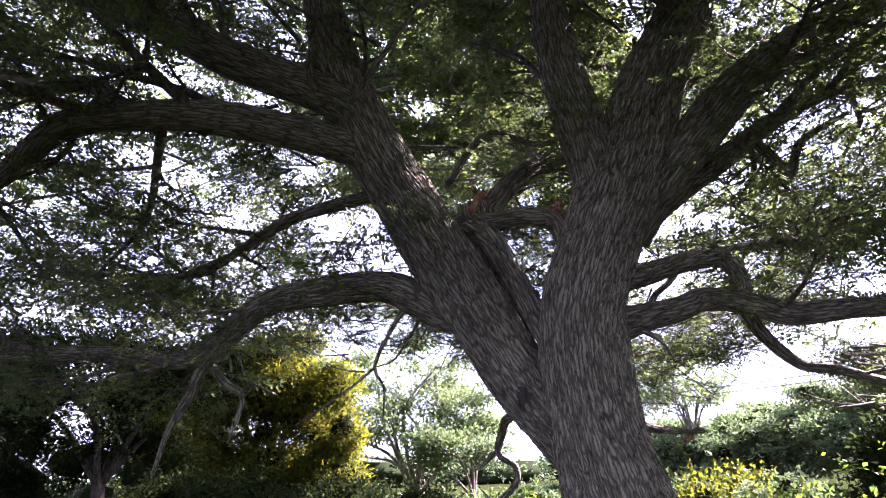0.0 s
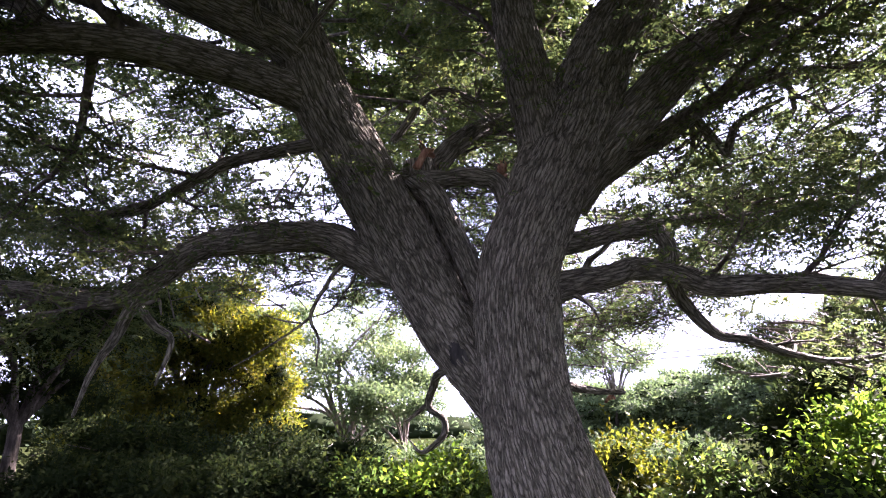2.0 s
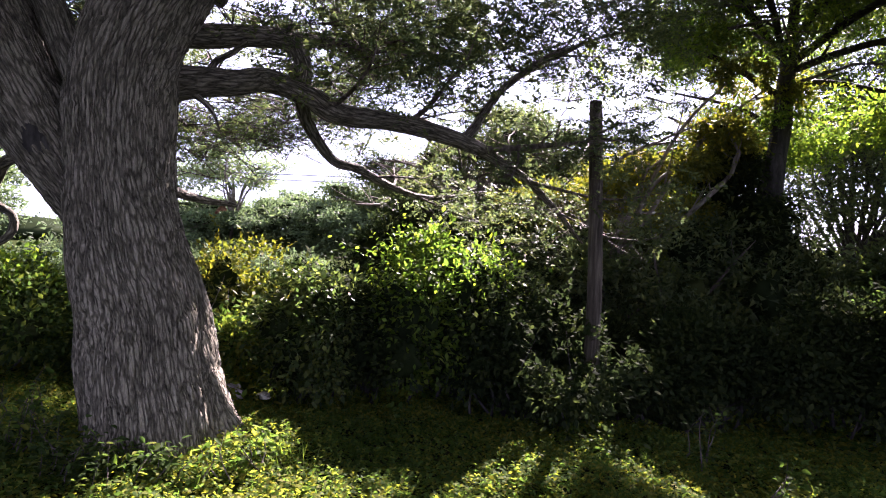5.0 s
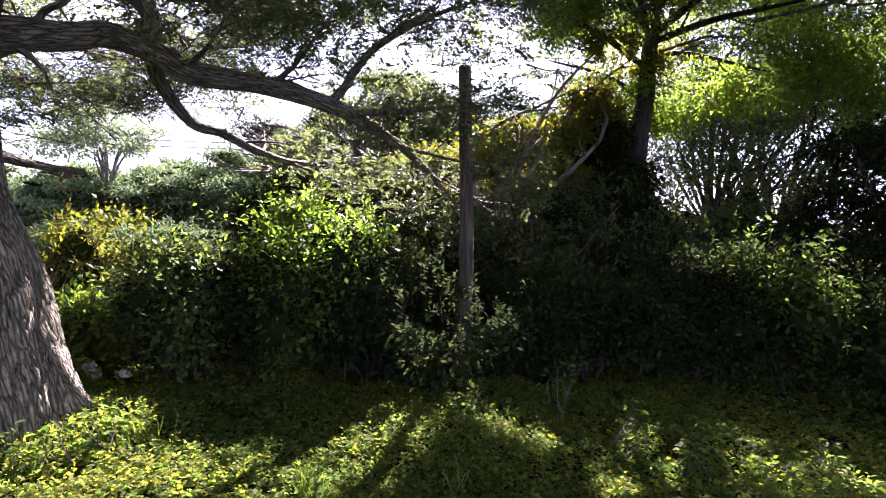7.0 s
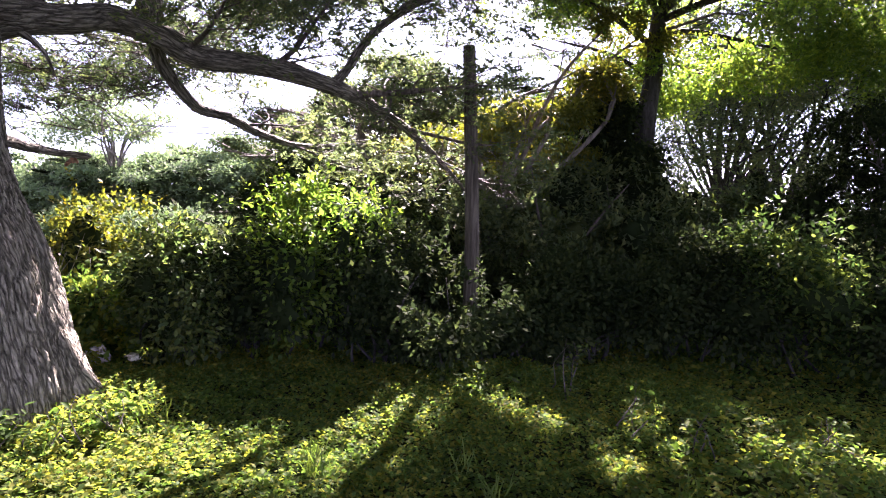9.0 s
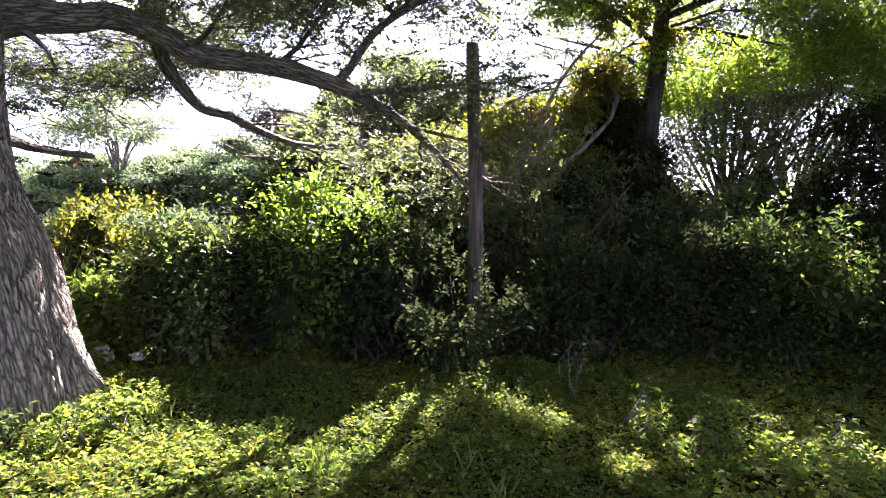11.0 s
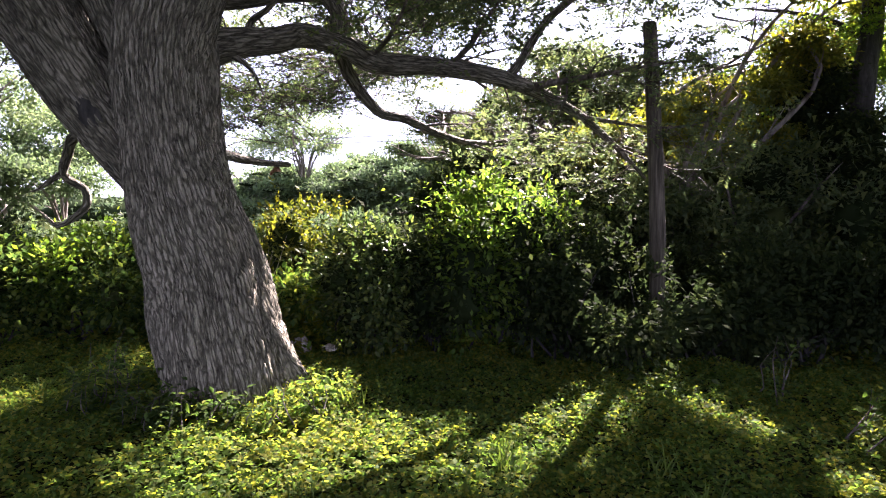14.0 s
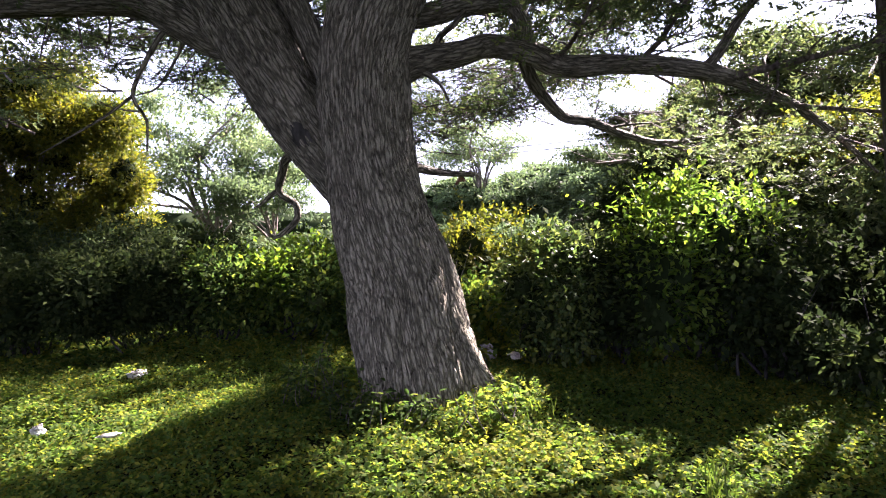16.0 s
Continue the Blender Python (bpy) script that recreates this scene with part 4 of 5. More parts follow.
HEDGE = "hedge round the clearing"
# shaded shrubs take the near-black leaf, so their shade is partly painted
for az, d, w, top, count, mat, lab in (
        (28.6, 6.4, 0.8, 1.52, 8000, LEAF_GLOSSY, "low shrub with glossy sunlit leaves beside the great tree"),
        (23.6, 7.8, 1.2, 1.66, 11000, LEAF_YELLOW, "yellow-green bushy shrub with small leaves behind the hedge"),
        (39.3, 6.6, 0.7, 2.08, 8000, LEAF_LIME, "tall leafy green shrub with bright tips"),
        (42.8, 6.5, 0.6, 1.8, 7000, LEAF_LIME, "leafy green shrub with bright tips"),
        (35.5, 6.4, 0.6, 1.4, 5000, LEAF_SHADED, "dense dark green shrub in deep shade"),
        (34.0, 6.6, 1.0, 1.5, 9000, LEAF_SHADED, "dense dark green shrub in deep shade"),
        (48.0, 6.4, 1.3, 1.42, 12000, LEAF_SHADED, "dense dark green shrub in deep shade"),
        (21.0, 7.0, 0.8, 0.75, 9000, LEAF_GROUND, "sunlit tangle of tall weeds beside the trunk"),
        (22.5, 8.6, 1.0, 0.8, 9000, LEAF_GROUND, "sunlit tangle of tall weeds beside the trunk"),
        (18.5, 6.2, 0.5, 0.5, 4000, LEAF_GROUND, "sunlit tangle of tall weeds beside the trunk"),
        (47.0, 6.0, 0.9, 1.36, 8000, LEAF_SHADED, "dense dark green shrub in deep shade"),
        (50.8, 5.9, 0.7, 1.0, 10000, LEAF_SHADED, "low vine-covered shrub in front of the wooden post"),
        (54.0, 6.15, 0.75, 0.95, 11000, LEAF_SHADED, "low vine-covered shrub with a sunlit edge"),
        (57.3, 6.2, 0.6, 0.74, 5000, LEAF_SHADED, "low vine-covered shrub with a sunlit edge"),
        (60.5, 6.25, 0.7, 0.92, 6000, LEAF_SHADED, "low vine-covered shrub with a sunlit edge"),
        (59.5, 7.4, 1.5, 1.25, 11000, LEAF_SHADED, "low dark shrub in the shade of the trees"),
        (66.0, 6.7, 1.3, 1.05, 9000, LEAF_SHADED, "low dark shrub in the shade of the trees"),
        (74.0, 7.2, 1.5, 1.4, 10000, LEAF_SHADED, "low dark shrub in the shade of the trees"),
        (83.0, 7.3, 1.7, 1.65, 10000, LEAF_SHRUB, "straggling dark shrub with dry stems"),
        (93.0, 7.3, 1.8, 1.6, 8000, LEAF_SHADED, "straggling dark shrub with dry stems"),
        (-36.0, 9.5, 2.4, 1.5, 12000, LEAF_SHADED, "dark leafy shrub in the shade"),
        (-26.0, 9.2, 2.2, 1.35, 12000, LEAF_SHADED, "dark leafy shrub behind the sunny weeds"),
        (-16.5, 8.7, 1.8, 1.28, 12000, LEAF_SHADED, "dark leafy shrub behind the sunny weeds"),
        (-8.5, 8.1, 1.6, 1.28, 12000, LEAF_SHADED, "broad-leaved green shrub in half shade"),
        (-1.5, 7.8, 1.3, 1.25, 10000, LEAF_SHRUB, "broad-leaved green shrub in half shade"),
        (4.5, 7.7, 1.1, 1.33, 10000, LEAF_LIME, "bright yellow-green shrub catching the sun"),
        (9.5, 7.6, 1.1, 1.15, 9000, LEAF_SHRUB, "leafy green shrub behind the trunk"),
        (15.0, 8.2, 1.3, 1.15, 9000, LEAF_SHADED, "dark leafy shrub behind the trunk")):
    shrub("shrub", lab, az, d, w, top, 0.55 if 52 < az < 62 else 1.1, count, 0.08, mat, group=HEDGE)


# ---- trees round the clearing ----
def bush_tree(label, az, d, blobs, count, size, mat, trunk_r, bark=BARK_FAR, per=40, spread=0.2, fork=0.3, sub=6, part_size=(0.3, 0.62), solid=0.0, cut=True, arms=2):
    """Blobs: azimuth, distance, height, half-width, half-depth, half-height of each leafy mass."""
    base = polar(az, d, -0.05)
    ob = thing("tree", base, label, "tree", "trees round the clearing")
    B = [(*polar(a, dd, z), rx, ry, rz) for a, dd, z, rx, ry, rz in blobs]
    B = [tuple(np.array(b[:3]) + rng.uniform(-0.75, 0.75, 3) * b[3:6]) + tuple(np.array(b[3:6]) * rng.uniform(*part_size)) for b in B for _ in range(sub)]
    top = max(b[2] for b in B)
    split = base + (rng.normal(0, 0.1), rng.normal(0, 0.1), top * fork)
    trunk = curve([(*base, trunk_r * 1.3), (*(base + (split - base) * 0.4 + rng.normal(0, 0.05, 3) * (1, 1, 0)), trunk_r), (*split, trunk_r * 0.9)], 0.15)
    under("trunk", *tube(trunk, 16, 0.01), bark, ob)
    limbs, twigs = [], []
    for b in B[::max(1, int(sub / arms))]:
        for _ in range(1):
            end = np.array(b[:3]) + rng.normal(0, 0.35, 3) * b[3:6]
            mid = split + (end - split) * (0.36, 0.36, 0.62) + rng.normal(0, 0.13, 3) * np.linalg.norm(end - split) * (1, 1, 0.4) + (0, 0, 0.1)
            line = curve([(*split, trunk_r * 0.5), (*mid, trunk_r * 0.36), (*end, trunk_r * 0.16)], 0.2)
            limbs.append(line)
            twigs += grow(line, 2, 0.9, np.linalg.norm(end - split) * 0.4, 0.7, 0.25, 0.4)[0]
    for line in limbs:
        under("limb", *tube(line, 9), bark, ob)
    under("twig", *thin_twigs(twigs), bark, ob, "", "stuff")
    under("crown", *foliage(B, count, size, per, spread, full="tri", cut=cut), mat, ob, "", "stuff", False)
    # added dark lumps give the crown its inner shade
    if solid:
        under("shade_core", *core(B, solid), LEAF_SHADED, ob, "dark tangle of inner twigs and leaves", "stuff", False)
    return ob


def pads(az0, az1, d, z0, z1, count, wide, thick):
    """Flat leafy layers spread over a stretch of azimuth and height, widest in the middle."""
    out = []
    for k in range(count):
        f = (k + 0.5) / count
        a = az0 + (az1 - az0) * ((k * 0.618034) % 1.0)
        edge = 1 - abs((a - az0) / (az1 - az0) * 2 - 1) ** 2 * 0.45
        out.append((a, d + rng.uniform(-1, 1), z0 + (z1 - z0) * f * edge, wide * rng.uniform(0.7, 1.3), wide * 0.9, thick * rng.uniform(0.7, 1.4)))
    return out


bush_tree("round-crowned tree with yellow-green leaves lit from the side", -15, 15.5, [(-15.5, 15.5, 4.1, 1.3, 1.3, 1.1), (-11.6, 15.3, 3.3, 1.0, 1.1, 1.0), (-19.5, 15.8, 3.7, 1.3, 1.2, 1.1), (-13, 14.8, 1.9, 1.3, 1.0, 0.9), (-19, 15, 1.7, 1.6, 1.1, 1.0), (-24, 15.2, 2.6, 1.4, 1.2, 1.3), (-9.8, 15, 1.9, 0.6, 0.8, 0.7)], 170000, 0.105, LEAF_YELLOW, 0.14, per=16, spread=0.11, sub=15, part_size=(0.34, 0.54), solid=0.5, cut=False)
# its deep shade is put into the near-black leaf colour
bush_tree("dark tree with drooping foliage in deep shade", -29, 10.5, [(-22.5, 10.6, 3.3, 0.8, 0.8, 0.5), (-27, 10.5, 3.1, 1.1, 1.0, 0.7), (-32, 10.3, 3.2, 1.2, 1.0, 0.8), (-37, 10.3, 3.0, 1.2, 1.0, 0.9), (-25, 11, 2.2, 0.8, 0.8, 0.4), (-31, 11, 2.0, 0.9, 0.8, 0.4), (-43, 10, 2.8, 1.4, 1.1, 1.2)], 70000, 0.085, LEAF_SHADED, 0.1, BARK_TWIG, per=16, spread=0.12, sub=9, part_size=(0.3, 0.5), solid=0.35, arms=1, fork=0.45)
bush_tree("many-stemmed pale tree with thin layered foliage", -3.3, 20, pads(-11, 3, 20, 2.3, 5.8, 24, 0.85, 0.16), 24000, 0.14, LEAF_FAR, 0.14, per=14, spread=0.18, fork=0.14, sub=5, part_size=(0.4, 0.7), cut=False, arms=0.4)
bush_tree("slender tree with blue-green shaded foliage", 2, 19, pads(-1.5, 5, 19, 1.7, 4.0, 12, 0.6, 0.24), 14000, 0.13, LEAF_RIDGE, 0.09, per=10, spread=0.18, fork=0.2, sub=5, part_size=(0.4, 0.7), cut=False, arms=0.5)
bush_tree("far open-crowned tree against the sky", 21.5, 26, pads(18, 25, 26, 3.4, 5.3, 11, 0.8, 0.2), 11000, 0.15, LEAF_FAR, 0.09, per=10, spread=0.2, fork=0.4, sub=4, part_size=(0.5, 0.8), cut=False, arms=1)
for az, d, z, w in ((13, 30, 2.3, 2.0), (17, 27, 2.5, 1.8), (21, 30, 2.8, 2.0), (25, 27, 2.9, 1.8), (29, 29, 3.3, 2.0), (33, 26, 3.5, 1.9), (37, 26, 4.0, 2.0)):
    bush_tree("spreading flat-topped tree in the distance", az, d, [(az, d, z, w, 1.4, 0.25), (az + 2.4, d - 1.2, z - 0.45, w * 0.9, 1.3, 0.25), (az - 2.4, d - 0.6, z - 0.7, w, 1.3, 0.25), (az, d - 2, z - 1.1, w, 1.1, 0.35), (az + 2, d - 2.4, z - 1.6, w, 1.1, 0.45), (az - 2, d - 2.4, z - 2.0, w, 1.1, 0.45)], 22000, 0.17, LEAF_RIDGE, 0.12, per=14, spread=0.14, sub=7, part_size=(0.3, 0.5), solid=0.7)
for az, d, z in ((-13, 14, 0.75), (-8, 16, 0.8), (-3, 15, 0.62), (2, 16, 0.7), (7, 15, 0.65), (12, 16, 0.7), (17, 14, 0.65), (21.5, 16, 0.7), (26, 14, 0.8)):
    bush_tree("rounded bush in the field behind the hedge", az, d, [(az, d, z * 0.8, 1.0, 0.8, z * 0.85), (az + 2.5, d + 0.4, z * 0.7, 0.8, 0.7, z * 0.7)], 5000, 0.12, LEAF_RIDGE, 0.04, BARK_TWIG, per=20, spread=0.11, solid=0.42)
bush_tree("broad umbrella tree with layered light-green foliage", 45, 13, pads(34, 60, 13, 2.3, 4.5, 34, 1.0, 0.24), 120000, 0.078, LEAF_CROWN, 0.12, per=18, spread=0.15, sub=5, part_size=(0.35, 0.6), solid=0.4)
bush_tree("leafy green tree lit from behind, past the wooden post", 58, 12.5, [(50, 12.5, 2.0, 1.0, 0.9, 0.7), (54.5, 12.5, 2.6, 1.0, 0.9, 0.7), (59, 12.5, 3.0, 1.1, 0.9, 0.8), (57, 12, 1.8, 1.2, 0.9, 0.6), (62, 11.5, 2.0, 1.0, 0.9, 0.7)], 44000, 0.1, LEAF_LIME, 0.12, BARK_TWIG, per=16, spread=0.14, sub=8, part_size=(0.3, 0.5), solid=0.2)
bush_tree("tree with lime-green foliage behind the wooden post", 56, 9.5, [(50, 9.5, 2.35, 0.6, 0.6, 0.22), (54, 9.5, 2.3, 0.6, 0.6, 0.25), (56, 9.6, 2.75, 0.7, 0.6, 0.22), (60, 9.5, 3.05, 0.8, 0.7, 0.22), (63.5, 9.5, 3.5, 0.7, 0.6, 0.25), (61, 10.5, 2.4, 0.8, 0.7, 0.3), (66, 10, 4.2, 0.8, 0.7, 0.3)], 46000, 0.085, LEAF_YELLOW, 0.08, per=14, spread=0.1, solid=0.3)

# the dark tree whose trunk is wrapped in climbing leaves
vine_base = polar(68.2, 10.0, -0.05)
vine_tree = thing("tree", vine_base, "tall dark tree with a trunk wrapped in climbing vines", "tree", "trees round the clearing")
vine_trunk = curve([(*polar(68.0, 10.0, -0.1), 0.3), (*polar(68.1, 10.0, 1.2), 0.24), (*polar(68.6, 10.0, 2.6), 0.17), (*polar(69.1, 10.0, 3.6), 0.13), (*polar(69.3, 10.0, 4.5), 0.11), (*polar(69.6, 10.1, 5.6), 0.06)], 0.1)
under("trunk", *tube(vine_trunk, 20, 0.015), BARK_DARK, vine_tree)
clad = [(*(polar(67.9 + 0.5 * math.sin(k * 2.1), 9.95, 0.15 + 0.19 * k)), 0.4 + 0.08 * math.sin(k * 1.7), 0.4, 0.24) for k in range(13)]
clad += [(*polar(65.2, 10.0, 2.75), 0.3, 0.35, 0.25), (*polar(64.0, 10.1, 3.1), 0.4, 0.4, 0.3), (*polar(66.3, 9.9, 3.0), 0.35, 0.35, 0.3)]
# vine leaves painted near-black for the shade they hang in
under("vine", *foliage(clad, 26000, 0.075, 14, 0.07, wide=0.7, droop=-0.5, cut=False), LEAF_SHADED, vine_tree, "dark climbing leaves wrapped round the trunk", "stuff", False)
# dark filler between trunk and leaves, painted as shade
under("shade_core", *core(clad, 0.72), LEAF_SHADED, vine_tree, "dark tangle of vine stems", "stuff", False)
vine_limbs, vine_twigs = [], []
for a0, z0, a1, d1, z1, a2, d2, z2, r in ((69.2, 4.0, 64.5, 9.8, 4.55, 58.5, 9.6, 4.9, 0.055), (69.3, 4.4, 74.0, 9.8, 4.6, 80.5, 9.5, 4.65, 0.06), (69.3, 4.2, 72.5, 10.2, 4.25, 78.0, 10.4, 4.0, 0.05), (69.3, 4.5, 66.0, 10.2, 5.4, 62.0, 10.6, 6.2, 0.06),
                                        (69.4, 4.8, 73.0, 10.0, 5.7, 77.0, 10.0, 6.4, 0.05), (69.3, 4.5, 76.0, 9.2, 5.0, 88.0, 8.8, 5.3, 0.06), (69.0, 3.5, 66.0, 10.0, 3.9, 61.0, 10.2, 4.2, 0.04), (69.3, 4.4, 67.0, 8.6, 5.2, 62.0, 7.2, 5.7, 0.05)):
    line = curve([(*polar(a0, 10.0, z0), r), (*polar(a1, d1, z1), r * 0.8), (*polar(a2, d2, z2), r * 0.35)], 0.2)
    vine_limbs.append(line)
    under("limb", *tube(line, 10), BARK_DARK, vine_tree)
    vine_twigs += grow(line, 2, 0.9, 1.1, 0.5, 0.1, 0.3)[0]
under("twig", *thin_twigs(vine_twigs), BARK_DARK, vine_tree, "", "stuff")
layers = [(*polar(a, dd, z), rx, ry, rz) for a, dd, z, rx, ry, rz in pads(59, 97, 10.4, 4.6, 6.6, 34, 1.0, 0.26) + pads(70, 97, 10.8, 3.45, 4.3, 18, 0.9, 0.24) + pads(60, 67, 10.8, 3.5, 4.4, 6, 0.7, 0.25)]
layers = [tuple(np.array(b[:3]) + rng.uniform(-0.8, 0.8, 3) * b[3:6]) + tuple(np.array(b[3:6]) * rng.uniform(0.35, 0.6)) for b in layers for _ in range(5)]
under("crown", *foliage(layers, 110000, 0.085, 14, 0.11, full="tri"), LEAF_LIME, vine_tree, "dark layered crown with small gaps", "stuff", False)

# unseen sun-blocking canopy, added to shade the clearing and parented to this tree
canopy(170, 6.0, 8.2, 0.012, 0.8, 61.3, 50, (13.5, 6.5), size_of=0.15, owner=vine_tree)
bush_tree("many-stemmed tree with an open crown", 74.5, 14.5, pads(69, 84, 15, 3.9, 6.0, 18, 1.0, 0.3), 36000, 0.1, LEAF_CROWN, 0.085, BARK_DARK, fork=0.24, sub=5, per=16, spread=0.15, arms=1)
bush_tree("dark tree with many rising stems against the sky", 80.5, 14, pads(74, 97, 14.5, 3.8, 6.0, 18, 1.1, 0.3), 36000, 0.1, LEAF_CROWN, 0.08, BARK_DARK, fork=0.26, sub=5, per=16, spread=0.15, arms=1)
bush_tree("thin twiggy tree with sparse leaves against the sky", 76, 13, pads(70, 87, 13, 2.3, 4.0, 22, 0.8, 0.22), 16000, 0.1, LEAF_CROWN, 0.06, BARK_DARK, fork=0.3, sub=4, per=10, spread=0.2, arms=1)
bush_tree("slim tree with fine twigs and dark leaves", 89, 11, pads(84, 99, 11, 1.6, 3.9, 14, 0.8, 0.35), 30000, 0.09, LEAF_SHADED, 0.09, BARK_TWIG, fork=0.25, sub=4, per=16, spread=0.12, arms=1)
# thicket shade is in the leaf colour; paler past the post for lit haze
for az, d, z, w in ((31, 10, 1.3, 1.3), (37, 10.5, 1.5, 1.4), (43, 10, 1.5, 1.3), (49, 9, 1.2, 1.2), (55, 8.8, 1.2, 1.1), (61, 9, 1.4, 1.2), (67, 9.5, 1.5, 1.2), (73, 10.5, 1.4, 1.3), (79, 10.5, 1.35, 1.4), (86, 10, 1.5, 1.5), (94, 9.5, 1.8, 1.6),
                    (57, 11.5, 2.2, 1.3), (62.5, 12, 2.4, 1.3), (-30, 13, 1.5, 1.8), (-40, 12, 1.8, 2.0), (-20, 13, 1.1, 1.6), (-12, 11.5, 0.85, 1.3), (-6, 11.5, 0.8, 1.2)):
    bush_tree("dense dark thicket behind the hedge", az, d, [(az, d, z * 0.7, w, 0.8, z * 0.75), (az + 3, d + 0.5, z * 1.05, w * 0.6, 0.7, z * 0.6), (az - 3, d + 0.3, z * 0.9, w * 0.6, 0.7, z * 0.6)], 10000, 0.11, LEAF_CROWN if 52 < az < 82 else LEAF_SHADED, 0.05, BARK_TWIG, per=14, spread=0.12, solid=0.55)
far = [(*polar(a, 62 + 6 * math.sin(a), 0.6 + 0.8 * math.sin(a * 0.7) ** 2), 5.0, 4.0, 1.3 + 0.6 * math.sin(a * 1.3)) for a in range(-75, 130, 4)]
# dark filler behind the far leaves, imitating the shade between them
part_of("far_shade_core", mesh_from("far_shade_core", *core(far, 0.8), LEAF_SHADED), kind="structure", label="solid dark core standing for the shade inside the distant woods")
tagged(part_of("far_woods", mesh_from("far_woods", *foliage(far, 60000, 0.45, 12, 0.7, full="tri"), LEAF_RIDGE, False), kind="stuff", label="low belt of distant woods along the horizon"), category="woods")

# ---- the post and the wires ----
post = thing("wooden_post", (5.16, 3.62, -0.1), "weathered grey-brown wooden utility post standing in the hedge", "post")
under("shaft", *tube(curve([(5.16, 3.62, -0.1, 0.08), (5.16, 3.62, 1.2, 0.075), (5.1, 3.7, 3.02, 0.066), (5.1, 3.7, 3.04, 0.062)], 0.04), 40, 0.006, (20, 1.5)), POST_WOOD, post)

WIRE, wn_, wl_, wb_ = nodes_of("wire")
wb_.inputs["Base Color"].default_value = (0.12, 0.12, 0.12, 1)
for z in (3.75, 3.97):
    m0, right = polar(54, 22, z), np.array((math.cos(radians(54)), -math.sin(radians(54)), 0))
    pts = [(*(m0 + right * u * 45 + np.array((0, 0, 0.25 * u * u))), 0.02) for u in np.linspace(-1, 1, 7)]
    part_of("power_line", mesh_from("power_line", *tube(curve(pts, 2.0), 6), WIRE), label="thin dark overhead power line across the clearing")["category"] = "cable"

# ---- weeds on the ground ----
def carpet(plants, box, size, hmax, mat, name, label):
    """Low weeds: each plant a short stem with a whorl of leaves on two or three levels."""
    x = rng.uniform(box[0], box[1], plants)
    y = rng.uniform(box[2], box[3], plants)
    ok = np.hypot(x - 1.38, y - 4.74) > 0.46
    x, y = x[ok], y[ok]
    tall = np.clip(lattice(np.stack([x * 1.4, y * 1.4, 0 * x], 1)) * 0.6 + 0.6 + 0.25 * lattice(np.stack([x * 5, y * 5, 0 * x + 3], 1)), 0.12, 1.3)
    h = hmax * tall * rng.uniform(0.6, 1.2, len(x))
    g = ground_height(x, y)
    P, D, S = [], [], []
    turn = rng.uniform(0, 2 * np.pi, len(x))
    for k in range(5):
        th = turn + k * 2.4 + rng.normal(0, 0.3, len(x))
        level = (0.4, 0.6, 0.8, 1.0, 1.0)[k]
        P.append(np.stack([x, y, g + h * level], 1) + rng.normal(0, 0.006, (len(x), 3)))
        D.append(np.stack([np.cos(th), np.sin(th), rng.uniform(-0.4, 0.6, len(x)) + 0.35 * (k > 2)], 1))
        S.append(size * rng.uniform(0.6, 1.25, len(x)) * (1.1 - 0.35 * (k > 2)))
    P, D, S = np.vstack(P), np.vstack(D), np.concatenate(S)
    v, q = leaves(P, D, unit(rng.normal(0, 0.55, P.shape) + (0, 0, 1)), S, S * 0.58, 0.15)
    return tagged(part_of(name, mesh_from(name, v, q, mat, False), label=label, kind="stuff"), category="weeds")


carpet(54000, (-3.2, 6.2, 1.2, 7.2), 0.042, 0.13, LEAF_GROUND, "weeds", "low carpet of leafy green weeds on the soil")
carpet(9000, (-4.5, 8.0, -0.6, 1.2), 0.055, 0.15, LEAF_GROUND, "weeds", "low carpet of leafy green weeds on the soil")
carpet(9000, (-4.5, 8.0, 7.2, 10.0), 0.075, 0.16, LEAF_GROUND, "weeds", "weeds running under the hedge")
carpet(7000, (-5.5, -3.2, 1.2, 7.2), 0.065, 0.15, LEAF_GROUND, "weeds", "low carpet of leafy green weeds on the soil")
carpet(6000, (6.2, 8.5, 1.2, 7.2), 0.065, 0.15, LEAF_GROUND, "weeds", "weeds running under the hedge")


# ---- small things in the clearing ----
def rough_lump(name, label, category, at, size, mat, seed, crumple=0.25):
    """A stone or a crumpled scrap: a knobbly closed mass resting on the soil."""
    bm = bmesh.new()
    bmesh.ops.create_icosphere(bm, subdivisions=4, radius=1.0)
    for v in bm.verts:
        k = noise.noise(v.co * 1.3 + Vector((seed, 0, 0))) + 0.5 * noise.noise(v.co * 3.7 + Vector((0, seed, 0)))
        v.co = v.co * (1 + crumple * k)
        v.co = Vector((v.co.x * size[0], v.co.y * size[1], v.co.z * size[2]))
    me = bpy.data.meshes.new(name)
    bm.to_mesh(me)
    bm.free()
    me.materials.append(mat)
    ob = tagged(new(name, me), label, category)
    ob.location = (at[0], at[1], at[2] + size[2] * 0.5)
    ob.rotation_euler = (0.1, 0.05, seed)
    return ob


STONE = bark_material("pale_stone", (0.2, 0.18, 0.15), (0.36, 0.33, 0.29), (0.5, 0.47, 0.42), 14.0, 0.5, 1.0)
PAPER = bark_material("soiled_white", (0.14, 0.13, 0.11), (0.3, 0.29, 0.27), (0.5, 0.5, 0.48), 9.0, 0.3, 1.0)
rough_lump("stone", "pale weathered stone at the foot of the trunk", "stone", (2.32, 5.55, 0.08), (0.1, 0.08, 0.085), STONE, 2.0, 0.6)
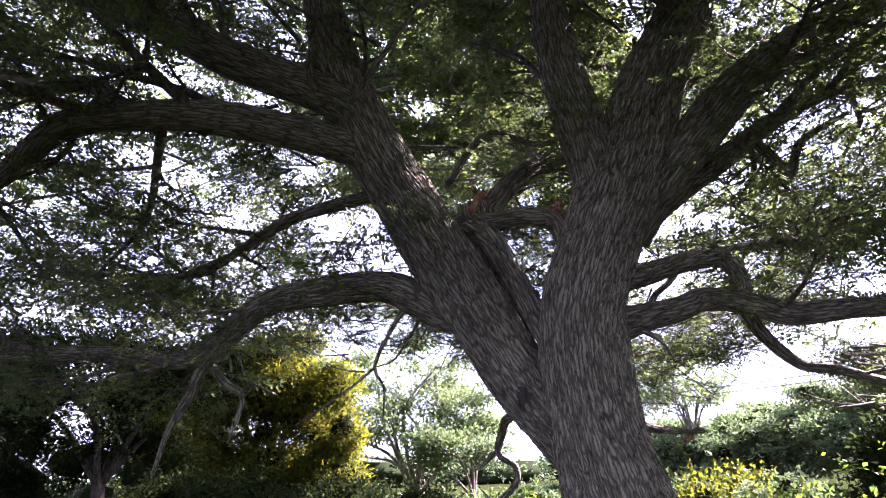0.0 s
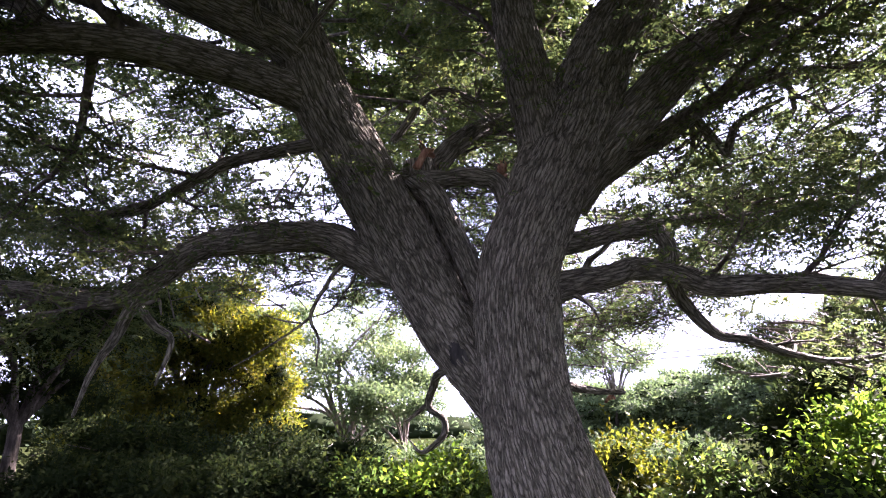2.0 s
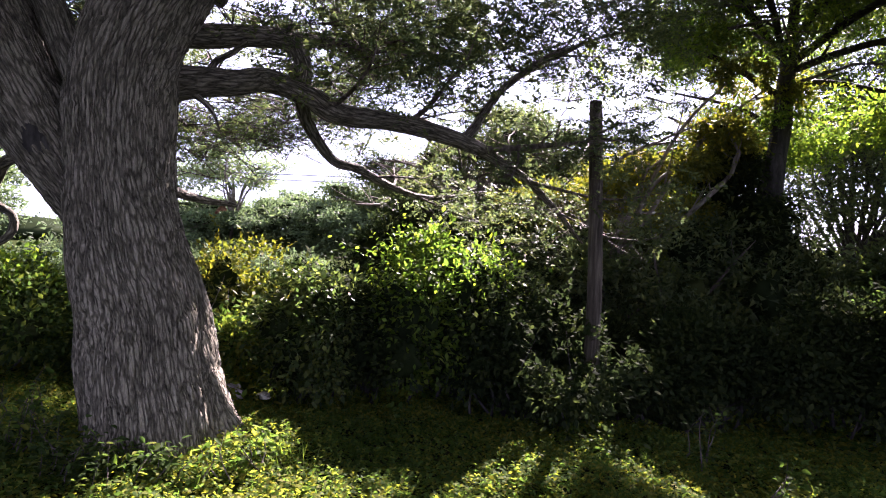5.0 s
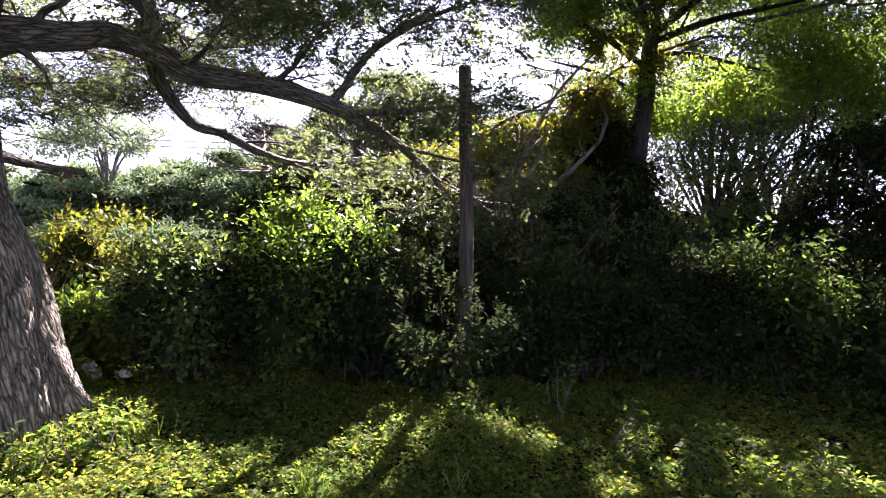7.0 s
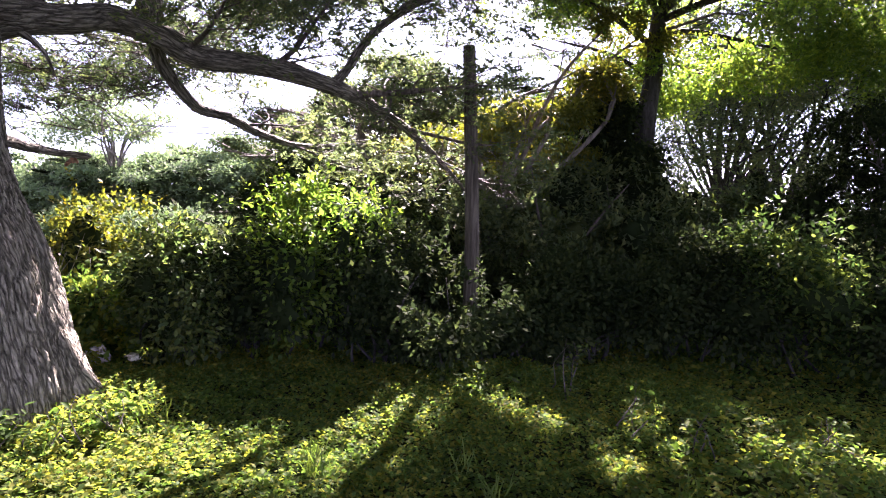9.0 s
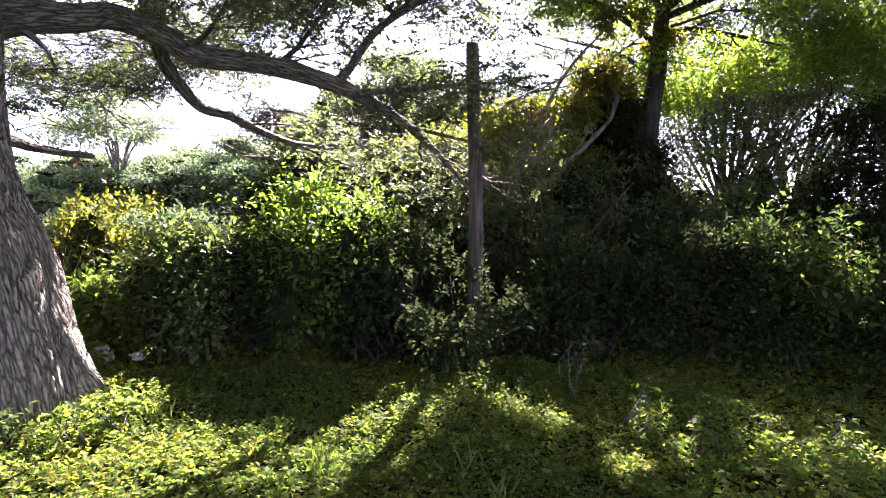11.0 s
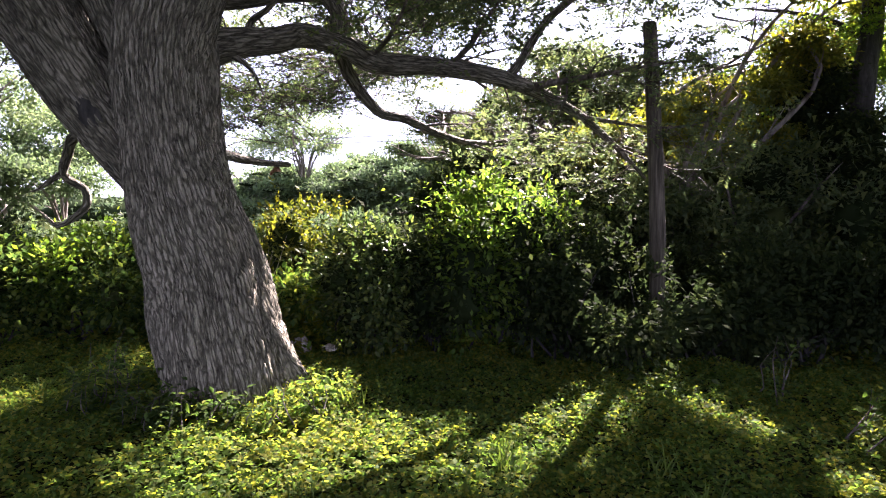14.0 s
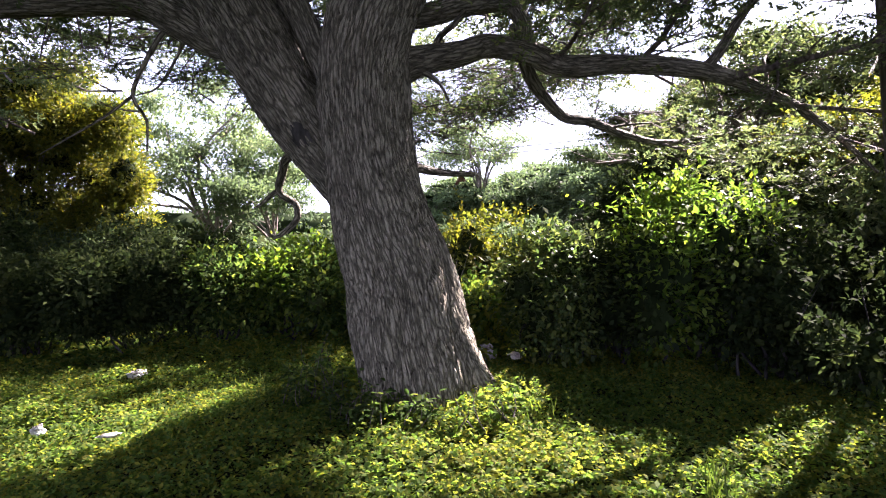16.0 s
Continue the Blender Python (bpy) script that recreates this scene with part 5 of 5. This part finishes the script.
rough_lump("stone", "small pale stone among the weeds", "stone", (2.56, 5.42, 0.07), (0.06, 0.05, 0.03), STONE, 5.0, 0.6)
rough_lump("plastic_scrap", "crumpled white plastic scrap lying on the weeds", "litter", (-0.94, 6.4, 0.05), (0.1, 0.055, 0.035), PAPER, 1.0, 0.6)
rough_lump("plastic_scrap", "flat dirty white plastic scrap on the weeds", "litter", (-0.84, 4.7, 0.04), (0.08, 0.04, 0.015), PAPER, 3.0, 0.6)
rough_lump("plastic_scrap", "small crumpled off-white scrap on the weeds", "litter", (-1.35, 5.0, 0.04), (0.04, 0.035, 0.035), PAPER, 7.0, 0.6)


def blades(name, label, at, count, height, spread, mat=GRASS):
    n = count
    base = np.array(at) + rng.normal(0, spread, (n, 3)) * (1, 1, 0)
    lean = unit(rng.normal(0, 0.35, (n, 3)) * (1, 1, 0) + (0, 0, 1))
    h = height * rng.uniform(0.5, 1.1, n)
    ob = thing(name, at, label, "grass", "tufts of grass")
    under("blade", *leaves(base, lean, unit(rng.normal(0, 1, (n, 3)) * (1, 1, 0.1)), h, np.full(n, 0.008), 0.2, True), mat, ob, "", "stuff", False)


for x, y, h in ((2.08, 3.85, 0.28), (2.42, 2.55, 0.22), (2.56, 2.72, 0.2), (4.27, 0.52, 0.32), (3.05, 2.0, 0.25), (0.2, 5.4, 0.3), (2.9, 1.6, 0.22), (-0.2, 4.9, 0.2), (3.6, 0.8, 0.25), (1.3, 2.8, 0.2)):
    blades("grass_tuft", "tuft of long thin green grass blades among weeds", (x, y, -0.02), 16, h * 0.8, 0.05)


def sapling(label, at, height, count, size, mat=LEAF_SHRUB):
    ob = thing("sapling", at, label, "sapling", "saplings in the weeds")
    tops = [np.array(at) + (rng.normal(0, height * 0.2), rng.normal(0, height * 0.2), height * rng.uniform(0.6, 1.0)) for _ in range(4)]
    under("stem", *stems(at, tops, 0.008, 0.08, 5), BARK_TWIG, ob, "", "stuff")
    c = np.repeat(np.array(tops), count // 4, 0)
    f = rng.random((len(c), 1))
    pos = np.array(at) * (1 - f) + c * f + rng.normal(0, 0.045, c.shape)
    pos[:, 2] = np.maximum(pos[:, 2], 0.05)
    way = unit(rng.normal(0, 1, c.shape) * (1, 1, 0.4))
    s = size * rng.uniform(0.6, 1.2, len(c))
    under("foliage", *leaves(pos, way, unit(rng.normal(0, 0.4, c.shape) + (0, 0, 1)), s, s * 0.55, 0.15, True), mat, ob, "", "stuff", False)


sapling("slender sapling with pale sunlit leaves", (4.75, 2.2, 0.0), 0.55, 60, 0.06)
for x, y, h in ((4.5, 1.55, 0.3), (4.35, 1.05, 0.28), (5.0, 0.35, 0.3), (1.95, 4.0, 0.3), (1.78, 3.9, 0.32), (1.1, 4.0, 0.3), (0.9, 4.2, 0.28), (1.45, 3.85, 0.3), (0.7, 5.0, 0.4), (0.55, 4.75, 0.35), (0.75, 5.6, 0.5)):
    sapling("leafy weed growing above the carpet", (x, y, 0.0), h, 60, 0.065, LEAF_GROUND)

for x, y, h in ((0.72, 4.6, 0.4), (0.86, 4.3, 0.42), (0.62, 4.9, 0.45), (1.05, 4.12, 0.35), (0.8, 4.05, 0.32), (0.5, 4.65, 0.35), (0.45, 5.0, 0.35), (0.68, 5.25, 0.5), (1.3, 4.05, 0.3), (0.65, 4.3, 0.3)):
    sapling("dense leafy weed round the foot of the trunk", (x, y, 0.0), h, 150, 0.06, LEAF_SHRUB)

# leafless shrub beside the trunk
DRY = bark_material("dry_twig", (0.16, 0.13, 0.1), (0.28, 0.24, 0.2), (0.4, 0.36, 0.32), 30.0)
dry = thing("dead_shrub", polar(17.6, 6.9, 0.0), "leafless dead shrub with pale grey twigs", "shrub")
pieces = []
for _ in range(26):
    top = polar(17.6, 6.9, 0) + (rng.normal(0, 0.2), rng.normal(0, 0.2), rng.uniform(0.6, 1.1))
    pieces.append(stems(polar(17.6, 6.9, 0), [top], 0.009, 0.2, 5))
under("twig", *join(pieces), DRY, dry, "", "stuff")

# low white building far behind the hedge
WALL, _n, _l, wb = nodes_of("white_wall")
wb.inputs["Base Color"].default_value = (0.72, 0.71, 0.68, 1)
wb.inputs["Roughness"].default_value = 0.8
house = thing("house", polar(-3.2, 23, 0.0), "low white house far behind the shrubs", "house")


def slab(name, centre, size, mat, parent, label=""):
    bm = bmesh.new()
    bmesh.ops.create_cube(bm, size=1.0)
    for v in bm.verts:
        v.co = Vector((v.co.x * size[0], v.co.y * size[1], v.co.z * size[2])) + Vector(centre)
    bmesh.ops.bevel(bm, geom=bm.edges[:], offset=0.02, segments=2, affect="EDGES")
    me = bpy.data.meshes.new(name)
    bm.to_mesh(me)
    bm.free()
    me.materials.append(mat)
    return part_of(name, me, parent, label)


slab("wall", (0, 0, 0.35), (1.0, 1.2, 0.7), WALL, house, "white rendered wall")
slab("roof", (0, 0, 0.74), (1.15, 1.35, 0.08), STONE, house, "flat grey roof slab")
